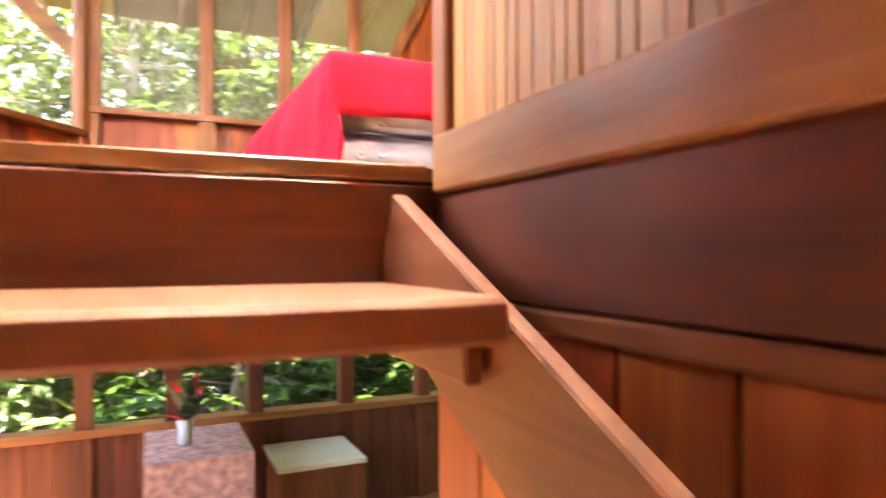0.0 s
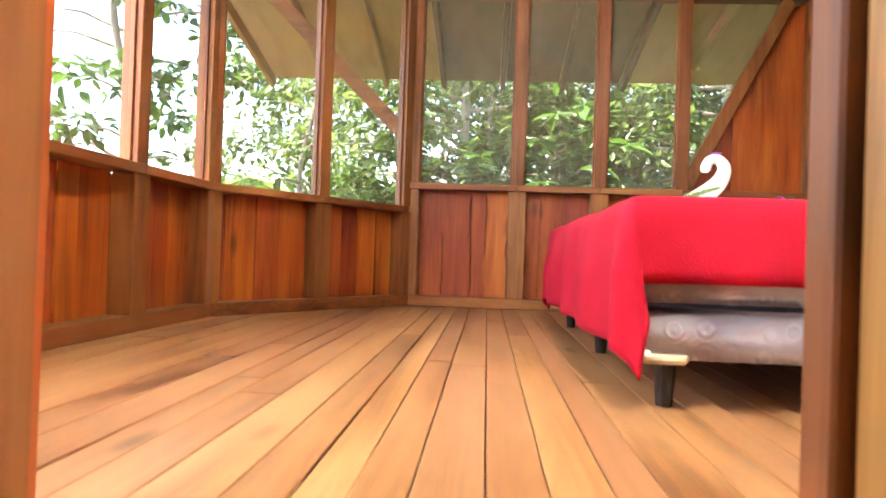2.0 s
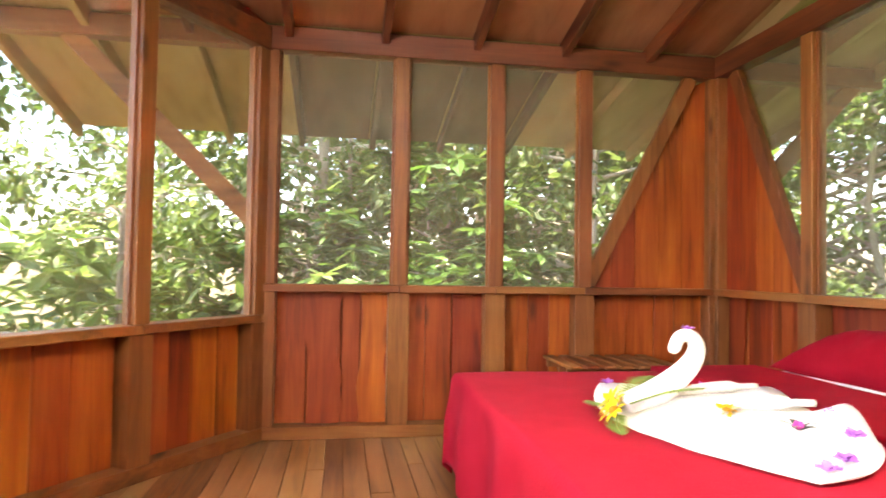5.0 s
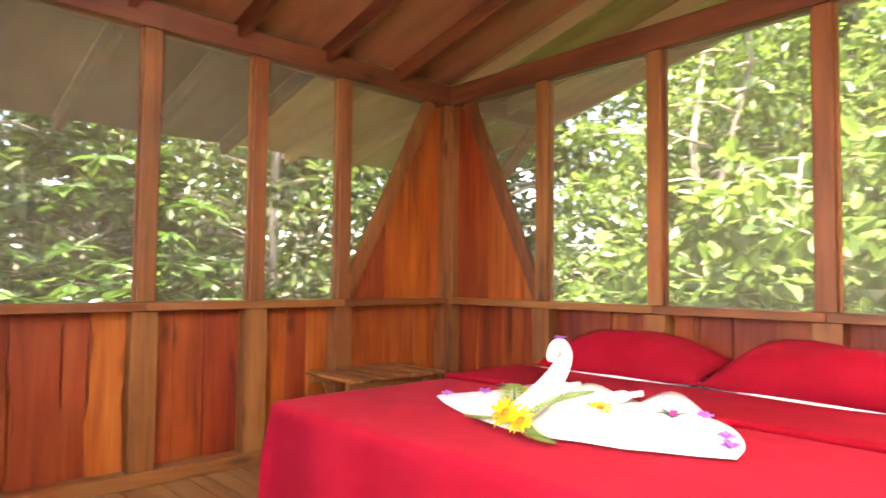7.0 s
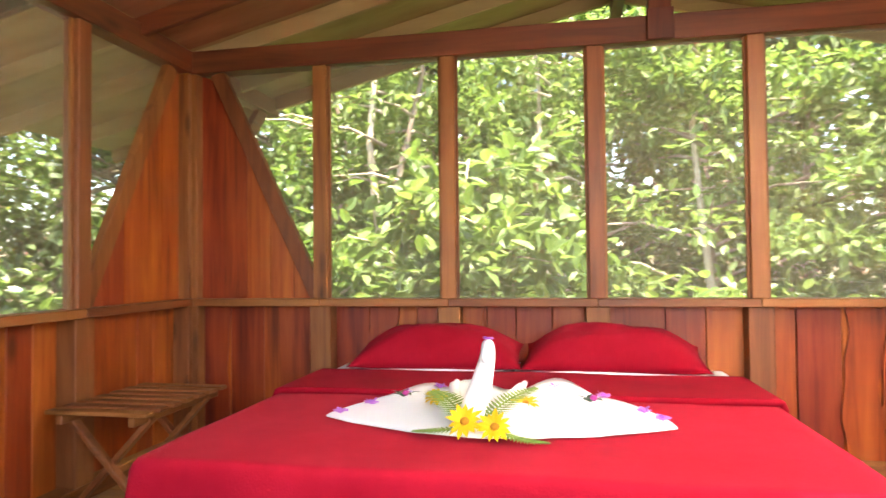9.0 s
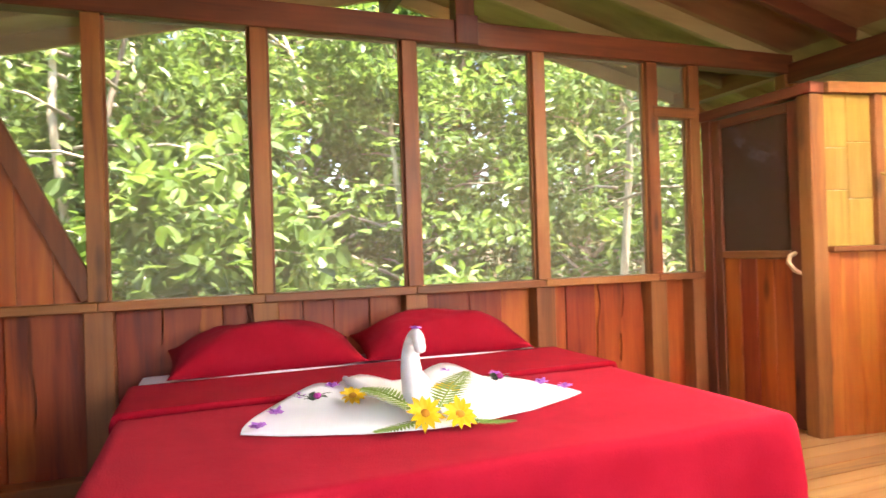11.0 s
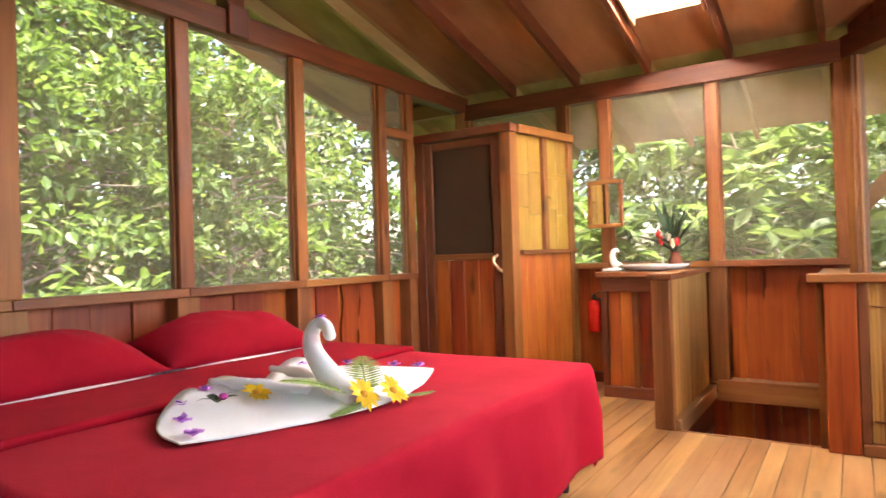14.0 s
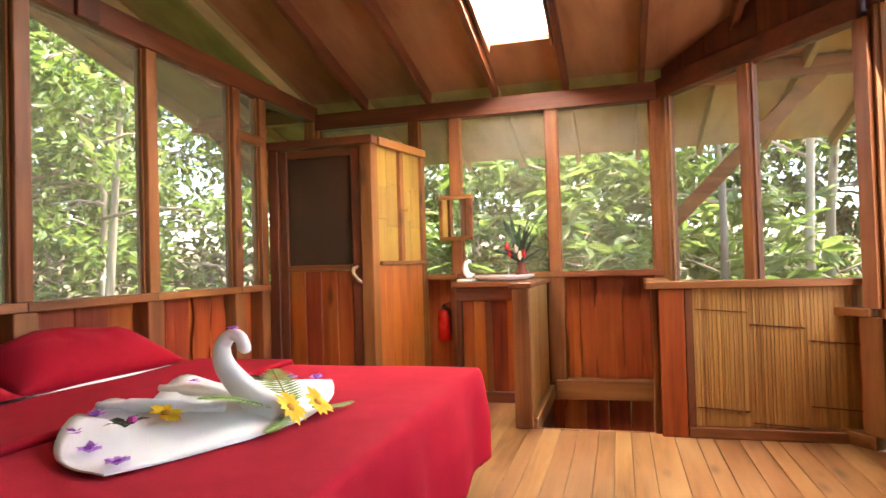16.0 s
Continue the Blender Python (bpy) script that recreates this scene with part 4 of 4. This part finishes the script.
daisy(-1.33, -2.16, ZB + 0.045, 20, 4, 0.055)


def fern(points, width, name="fern_frond"):
    f = hub(name, "green fern frond tucked beside the towel swan", "fern", "fern fronds on the bed")
    pts = smooth_path(points, 5)
    part("stem", tube_bm(pts, 0.003, 6), FERN, f)
    bm = bmesh.new()
    n = len(pts)
    for k in range(1, n):
        d = (pts[k] - pts[k - 1]).normalized()
        side = d.cross(Vector((0, 0, 1))).normalized()
        L = width * math.sin(math.pi * (0.25 + 0.72 * k / n))
        for sg in (-1, 1):
            for h in (0, 0.5):
                o = pts[k] - (pts[k] - pts[k - 1]) * h
                t = o + side * sg * L + d * L * 0.35
                w = d * 0.0034
                vs = [bm.verts.new(q) for q in (o - w, o + side * sg * L * 0.4 - w * 1.3 + d * L * 0.1, t, o + side * sg * L * 0.4 + w * 1.3 + d * L * 0.14, o + w)]
                bm.faces.new(vs)
    part("frond", bm, FERN, f)
    return f


fern([(-1.60, -2.02, ZB + 0.03), (-1.625, -1.90, ZB + 0.02), (-1.63, -1.82, ZB + 0.016)], 0.042)
fern([(-1.64, -2.08, ZB + 0.03), (-1.68, -2.17, ZB + 0.016), (-1.70, -2.25, ZB + 0.014)], 0.038)
fern([(-1.58, -2.04, ZB + 0.05), (-1.50, -2.12, ZB + 0.10), (-1.43, -2.20, ZB + 0.125)], 0.07)
fern([(-1.56, -1.98, ZB + 0.05), (-1.47, -1.90, ZB + 0.09), (-1.40, -1.84, ZB + 0.10)], 0.07)


def petal_cluster(x, y, z, s, mat=PURPLE, name="purple_blossom", label="purple bougainvillea blossom resting on the towel"):
    bm = bmesh.new()
    r = random.Random(int(abs(x * 700 + y * 300)))
    for ring, lift, size in ((5, 0.3, 1.0), (4, 0.85, 0.7)):
        for k in range(ring):
            a = k * math.tau / ring + x * 9 + lift
            c = Vector((math.cos(a), math.sin(a), lift * r.uniform(0.7, 1.3))) * s * size
            side = Vector((-math.sin(a), math.cos(a), 0)) * s * size * 0.62
            up = Vector((0, 0, s * 0.22))
            v = [bm.verts.new(q) for q in (Vector((0, 0, 0)), c * 0.55 - side + up, c * 1.05 - side * 0.4, c * 1.1 + side * 0.5 + up * r.random(), c * 0.55 + side + up)]
            bm.faces.new(v)
    ob = link_mesh(name, bm, mat)
    ob.location = (x, y, z)
    return tagged(ob, label, "blossom", "blossoms on the bed")


for x, y, dz in ((-1.42, -1.50, 0.014), (-1.27, -1.57, 0.016), (-1.11, -1.68, 0.025), (-1.07, -1.80, 0.045), (-1.06, -2.26, 0.055), (-1.15, -2.44, 0.04), (-1.29, -2.57, 0.02), (-1.38, -2.62, 0.016)):
    petal_cluster(x, y, ZB + dz, 0.027)
petal_cluster(-1.385, -2.035, 0.789, 0.022)
for y in (-1.70, -2.39):
    b = hub("leaf_sprig", "small sprig of dark leaves and magenta petals on the towel", "sprig", "sprigs on the towel")
    for k in range(5):
        a = k * 1.25
        part("leaf", blade_bm((-1.27, y, ZB + 0.05), (-1.27 + 0.06 * math.cos(a), y + 0.07 * math.sin(a), ZB + 0.065), 0.013, 0.01, 3), DULL_LEAF, b)
    bm = lathe_bm([(0.004, 0), (0.016, 0.008), (0.01, 0.02)], 8, (-1.28, y - 0.01, ZB + 0.055))
    part("petal", bm, FOILAGE_PINK, b)

# ---- luggage rack ----
rack = hub("luggage_rack", "folding slatted wooden luggage rack with crossed legs", "luggage rack")
for k in range(7):
    x = -1.19 + 0.10 * k
    box("slat", (x - 0.034, -0.57, 0.428), (x + 0.034, -0.08, 0.446), STUD["y"], rack, 0.004)
for y in (-0.15, -0.50):
    box("rail", (-1.22, y - 0.015, 0.385), (-0.55, y + 0.015, 0.4265), STUD["x"], rack)
for x, sg in ((-1.13, 1), (-0.64, -1)):
    beam("leg", (x - 0.0, -0.13, 0.40), (x + 0.0, -0.56, FLOOR + 0.005), 0.025, 0.045, STUD["y"], rack, up=(1, 0, 0))
    beam("leg", (x + 0.03 * sg, -0.52, 0.40), (x + 0.03 * sg, -0.10, FLOOR + 0.005), 0.025, 0.045, STUD["y"], rack, up=(1, 0, 0))
box("stretcher", (-1.12, -0.36, 0.15), (-0.63, -0.32, 0.185), STUD["x"], rack)

# ---- lower storey, seen between the treads ----
LZ = -2.35
lf = tagged(box("lower_floor", (-4.2, -5.6, LZ - 0.1), (0.2, 0.3, LZ), PLANK["y"]), "lower storey plank floor in shade", "floor", kind="structure")
lw1 = hub("lower_wall", "low dark board wall with posts and open windows", "wall", kind="structure")
for x in (-3.6, -2.95, -2.35, -1.75, -1.0, -0.3):
    box("post", (x - 0.06, -0.02, LZ), (x + 0.06, 0.10, FLOOR - 0.07), DARKW["z"], lw1)
box("sill", (-3.9, -0.05, -1.52), (0.1, 0.12, -1.46), STUD["x"], lw1)
for k in range(22):
    box("board", (-3.85 + 0.18 * k, 0.02, LZ), (-3.85 + 0.18 * k + 0.176, 0.05, -1.522), DARKW["z"], lw1)
for k in range(18):
    box("board", (-1.02, -2.6 - 0.16 * k, LZ), (-1.0, -2.6 - 0.16 * k + 0.156, FLOOR - 0.25), STUD["z"], lw1)
for k in range(18):
    box("board", (-4.0 + 0.17 * k, -5.47, LZ), (-4.0 + 0.17 * k + 0.166, -5.44, FLOOR - 0.062 if 5 < k < 13 else -1.45), BOARD["z"], lw1)
tbl = hub("dining_table", "lower storey dining table with floral cloth", "table")
box("tabletop", (-2.52, -0.95, LZ + 0.82), (-1.93, -0.2, LZ + 0.86), DARKW["y"], tbl)
for x in (-2.46, -1.99):
    for y in (-0.89, -0.26):
        box("leg", (x - 0.03, y - 0.03, LZ), (x + 0.03, y + 0.03, LZ + 0.818), DARKW["z"], tbl)
tc = hub("tablecloth", "pink and cream floral tablecloth on the dining table", "tablecloth")
box("top_cloth", (-2.55, -0.98, LZ + 0.862), (-1.90, -0.17, LZ + 0.868), FLORAL, tc, 0.002)
box("hanging_side", (-2.55, -0.987, LZ + 0.3), (-1.90, -0.981, LZ + 0.867), FLORAL, tc, 0.002)
cb = hub("kitchen_counter", "low pale topped counter by the lower wall", "counter")
box("worktop", (-1.7, -0.7, LZ + 0.6), (-1.05, -0.06, LZ + 0.64), CREAM, cb)
box("cupboard", (-1.68, -0.68, LZ), (-1.07, -0.08, LZ + 0.598), DARKW["z"], cb)
va = hub("table_bouquet", "dark red and green bouquet in a glass on the table", "bouquet")
part("glass", lathe_bm([(0.04, 0), (0.05, 0.16)], 14, (-2.3, -0.6, LZ + 0.87)), PORCELAIN, va, "", True)
for k in range(26):
    a, e, L = k * 2.4, rng.uniform(0.1, 1.4), rng.uniform(0.18, 0.34)
    part("leaf", blade_bm((-2.3, -0.6, LZ + 1.02), (-2.3 + L * math.cos(a) * math.cos(e), -0.6 + L * math.sin(a) * math.cos(e), LZ + 1.04 + L * math.sin(e)), 0.04, 0.03, 3), REDPET if k % 4 == 0 else DULL_LEAF, va)

# ---- forest ----
GZ = -3.5
bm = bmesh.new()
N = 60
gv = [[bm.verts.new((0, 0, 0)) for j in range(N + 1)] for i in range(N + 1)]
for i in range(N + 1):
    for j in range(N + 1):
        u, v = 2 * i / N - 1, 2 * j / N - 1
        x, y = 400 * u * abs(u) ** 1.6, 400 * v * abs(v) ** 1.6
        r = math.hypot(x, y)
        h = 0.25 * noise.noise((x * 0.2, y * 0.2, 0)) + (max(0, r - 9) * 0.12 if r < 60 else 6.1)
        gv[i][j].co = (x, y, GZ + h)
for i in range(N):
    for j in range(N):
        bm.faces.new((gv[i][j], gv[i + 1][j], gv[i + 1][j + 1], gv[i][j + 1]))
tagged(link_mesh("ground", bm, SOIL, None, "", True), "leaf littered forest ground", "ground", kind="structure")


def leaves_mesh(name, centres, outward, size, mat, seed, droop=0.35, width=0.42, vary=0.35):
    """One mesh of many single leaves, each folded along its rib."""
    r = np.random.RandomState(seed)
    n = len(centres)
    d = outward + r.normal(0, 0.75, (n, 3))
    d[:, 2] -= droop
    d /= np.linalg.norm(d, axis=1)[:, None]
    up = np.tile(np.array([0, 0, 1.0]), (n, 1)) + r.normal(0, 0.45, (n, 3))
    s = np.cross(d, up)
    s /= np.linalg.norm(s, axis=1)[:, None]
    nn = np.cross(s, d)
    L = size * (1 + r.uniform(-vary, vary, n))[:, None]
    w = L * width * 0.5
    base = centres
    def at(along, across, lift):
        return base + d * L * along + s * w * across + nn * w * lift

    pts = [base, at(0.24, -0.8, 0.12), at(0.55, -1.0, 0.1), at(0.82, -0.55, -0.1), base + d * L - nn * L * 0.13,
           at(0.82, 0.55, -0.1), at(0.55, 1.0, 0.1), at(0.24, 0.8, 0.12), at(0.30, 0, -0.2), at(0.70, 0, -0.28)]
    verts = np.stack(pts, axis=1).reshape(-1, 3)
    k = np.arange(n)[:, None] * 10
    f = []
    for q in ((0, 1, 8), (1, 2, 8), (2, 9, 8), (2, 3, 9), (3, 4, 9), (4, 5, 9), (5, 6, 9), (6, 8, 9), (6, 7, 8), (7, 0, 8)):
        f += (k + np.array([q])).tolist()
    me = bpy.data.meshes.new(name)
    me.from_pydata(verts.tolist(), [], f)
    me.materials.append(mat)
    return me


def tree(seed, height, spread, leaf, count, mat, trunk_r, clumps=70, crown_from=0.2, at=(0, 0, 0), label="", droop=0.35, name="tree", width=0.42, whorl=False, tight=0.3):
    r = random.Random(seed)
    t = hub(name, label, "tree" if name == "tree" else "shrub", at=at)
    lean = Vector((r.uniform(-0.06, 0.06), r.uniform(-0.06, 0.06), 1))
    pts = [Vector((0.05 * r.uniform(-1, 1) * k, 0.05 * r.uniform(-1, 1) * k, 0)) + lean * height * 0.92 * k / 6 for k in range(7)]
    part("trunk", tube_bm(pts, [trunk_r * (1 - 0.13 * k) for k in range(7)], 9), BARK, t, "", True)
    limbs = bmesh.new()
    centres, outs = [], []
    for c in range(clumps):
        u = crown_from + (1 - crown_from) * (c + r.random()) / clumps
        base = lean * height * 0.92 * u
        a = r.uniform(0, math.tau)
        reach = spread * (0.25 + 0.75 * r.random() ** 0.6) * (1.05 - 0.55 * max(0, u - 0.4) / 0.6)
        tip = base + Vector((math.cos(a) * reach, math.sin(a) * reach, r.uniform(0.0, 0.35) * reach))
        if c % 2 == 0:
            lb = tube_bm([base, (base + tip) / 2 + Vector((0, 0, 0.08 * reach)), tip], [trunk_r * 0.3, trunk_r * 0.2, trunk_r * 0.07], 5)
            tmp = bpy.data.meshes.new("tmp")
            lb.to_mesh(tmp)
            lb.free()
            limbs.from_mesh(tmp)
            bpy.data.meshes.remove(tmp)
        n = max(3, int(count / clumps * r.uniform(0.6, 1.4)))
        rad = spread * tight * r.uniform(0.6, 1.2)
        rs = np.random.RandomState(seed * 997 + c)
        if whorl:
            k = max(2, n // 9)
            hubs = rs.normal(0, rad * 0.5, (k, 3)) * (1, 1, 0.7)
            p = np.repeat(hubs, 9, axis=0)
            ang = np.tile(np.arange(9) * math.tau / 9, k) + np.repeat(rs.uniform(0, 6, k), 9)
            o = np.stack([np.cos(ang), np.sin(ang), np.full_like(ang, 0.1)], axis=1) * 2.2
        else:
            p = rs.normal(0, rad * 0.55, (n, 3)) * (1, 1, 0.6)
            o = p / (np.linalg.norm(p, axis=1)[:, None] + 1e-4) + np.array([0, 0, 0.1])
        centres.append(p + np.array(tip))
        outs.append(o)
    part("limbs", limbs, BARK, t, "", True)
    me = leaves_mesh("crown", np.concatenate(centres), np.concatenate(outs), leaf, mat, seed, droop, width)
    ob = new("crown", me)
    ob.parent = t
    return t


def place(src, spots, group):
    tagged(src, group=group)
    for x, y, z, rz, s in spots:
        m = copy_thing(src, pose(x, y, z, 0, 0, rz))
        m.scale = (s, s, s)


fr = random.Random(11)
# close growth by the bed wall: large bright leaves
big = tree(21, 5.4, 1.5, 0.20, 2300, LEAF_B, 0.05, 60, 0.35, (2.9, -1.7, GZ), "bright green shrub with large soft leaves", 0.3, "shrub", 0.55, tight=0.24)
place(big, [(3.1, -0.4, GZ, 70, 0.95), (2.8, -3.0, GZ - 0.7, 160, 0.95), (3.6, -1.3, GZ + 0.3, 220, 1.1), (3.2, -4.6, GZ - 0.6, 300, 0.9), (1.9, 2.6, GZ - 0.3, 20, 0.9)], "large leaved shrubs")
# dark glossy growth beyond the angled corner
gloss = tree(22, 5.0, 1.5, 0.21, 2600, LEAF_A, 0.05, 56, 0.25, (-1.7, 3.1, GZ), "dark glossy leaved shrub with drooping pointed leaves", 0.5, "shrub", 0.4, True, 0.33)
place(gloss, [(-0.4, 3.7, GZ, 100, 1.0), (-2.6, 4.2, GZ + 0.2, 200, 1.1), (-1.2, 4.6, GZ + 0.3, 280, 1.25), (0.9, 3.6, GZ - 0.2, 330, 1.0)], "glossy leaved shrubs")
# whorled pale leaves beyond the washstand
whl = tree(23, 5.2, 1.7, 0.30, 1900, LEAF_C, 0.06, 52, 0.25, (-2.4, -8.6, GZ), "pale green tree with whorls of long leaves", 0.35, "shrub", 0.34, True, 0.33)
place(whl, [(-0.9, -9.1, GZ, 120, 1.0), (-3.9, -8.9, GZ, 210, 1.05), (-1.7, -10.2, GZ + 0.3, 40, 1.25), (-5.2, -7.9, GZ - 0.2, 300, 0.95), (-3.1, -10.6, GZ + 0.3, 250, 1.3), (0.8, -8.8, GZ, 75, 1.05), (-3.6, 4.0, GZ - 0.2, 60, 1.0), (-5.0, 4.6, GZ - 0.3, 130, 1.05)], "whorl leaved trees")
# middle distance
midt = tree(24, 8.5, 2.4, 0.155, 9500, LEAF_B, 0.10, 120, 0.12, (6.0, -4.6, GZ), "leafy forest tree with small bright leaves", 0.25, "tree", 0.55, tight=0.16)
place(midt, [(5.6, -1.0, GZ, 60, 0.95), (7.4, -2.8, GZ, 130, 1.1), (6.2, 1.6, GZ, 200, 1.0), (5.2, -7.0, GZ, 250, 1.0), (2.4, -9.6, GZ, 310, 1.0), (8.8, -6.4, GZ + 0.3, 20, 1.3), (9.2, 0.4, GZ + 0.3, 90, 1.3), (5.6, 4.6, GZ, 150, 1.05)], "middle forest trees")
deep = tree(25, 12.0, 3.0, 0.20, 10000, LEAF_D, 0.15, 130, 0.1, (0.4, 8.2, GZ), "tall shaded forest tree hung with leaves", 0.5, "tree", 0.5, tight=0.17)
spots = []
for a, rr, s in ((72, 7.8, 0.8), (100, 8.6, 0.95), (50, 10, 1.05), (30, 13, 1.2), (12, 13.5, 1.25), (-5, 14, 1.25), (-20, 13, 1.2), (-38, 13.5, 1.15), (-55, 12, 1.0),
                 (-72, 12.5, 1.0), (-88, 13.5, 1.0), (-104, 12.5, 0.95), (-120, 12.5, 0.9), (-135, 14, 0.95), (88, 14, 1.2), (62, 16, 1.4), (0, 18, 1.5), (-28, 18, 1.5), (-80, 19, 1.3), (20, 19, 1.5), (108, 17, 1.2)):
    cx, cy = -1.5 + rr * math.cos(radians(a)), -2.7 + rr * math.sin(radians(a))
    spots.append((cx, cy, GZ + max(0, rr - 9) * 0.1, fr.uniform(0, 360), s))
place(deep, spots, "deep forest trees")
# slim pale trunks
slim = tree(26, 9.0, 1.2, 0.13, 900, LEAF_C, 0.08, 30, 0.6, (3.45, -0.36, GZ), "slim pale trunked forest tree", 0.4)
place(slim, [(3.8, -0.12, GZ, 50, 1.1), (4.7, -2.15, GZ, 50, 1.0), (-3.95, -8.0, GZ, 10, 1.0), (2.9, -5.95, GZ, 200, 1.0), (-3.2, 5.2, GZ, 90, 0.9), (-2.2, 6.0, GZ, 140, 1.0), (0.3, 5.5, GZ, 10, 0.9), (-4.9, -8.2, GZ, 30, 1.1), (-5.4, -9.4, GZ, 70, 1.2), (3.9, -7.4, GZ, 80, 1.0), (-5.0, 3.4, GZ, 33, 0.9)], "slim pale trunks")
# tall dark tree in the bright gap beyond the west corner
tall = tree(28, 10.5, 1.5, 0.16, 3200, LEAF_A, 0.09, 90, 0.25, (-6.35, 2.85, GZ), "tall dark leaved tree against the bright clearing", 0.4, "tree", 0.5, tight=0.2)
# shrub layer
und = tree(27, 2.4, 1.5, 0.16, 2600, LEAF_D, 0.03, 50, 0.05, (4.0, -5.6, GZ), "dense low forest undergrowth shrub", 0.3, "shrub", 0.45, tight=0.35)
spots = []
for k in range(46):
    a, rr = k * 137.5 % 360, 5.6 + (k * 0.618 % 1) * 7
    if 140 < a < 215 and rr < 8:
        continue
    spots.append((-1.8 + rr * math.cos(radians(a)), -2.7 + rr * 1.15 * math.sin(radians(a)), GZ + max(0, rr - 9) * 0.1, fr.uniform(0, 360), fr.uniform(0.9, 1.5)))
spots += [(-8.6, -0.4, GZ + 0.6, 40, 1.5), (-9.4, 1.6, GZ + 0.4, 200, 1.5), (-9.8, -2.6, GZ + 0.5, 300, 1.5)]
place(und, spots, "undergrowth shrubs")
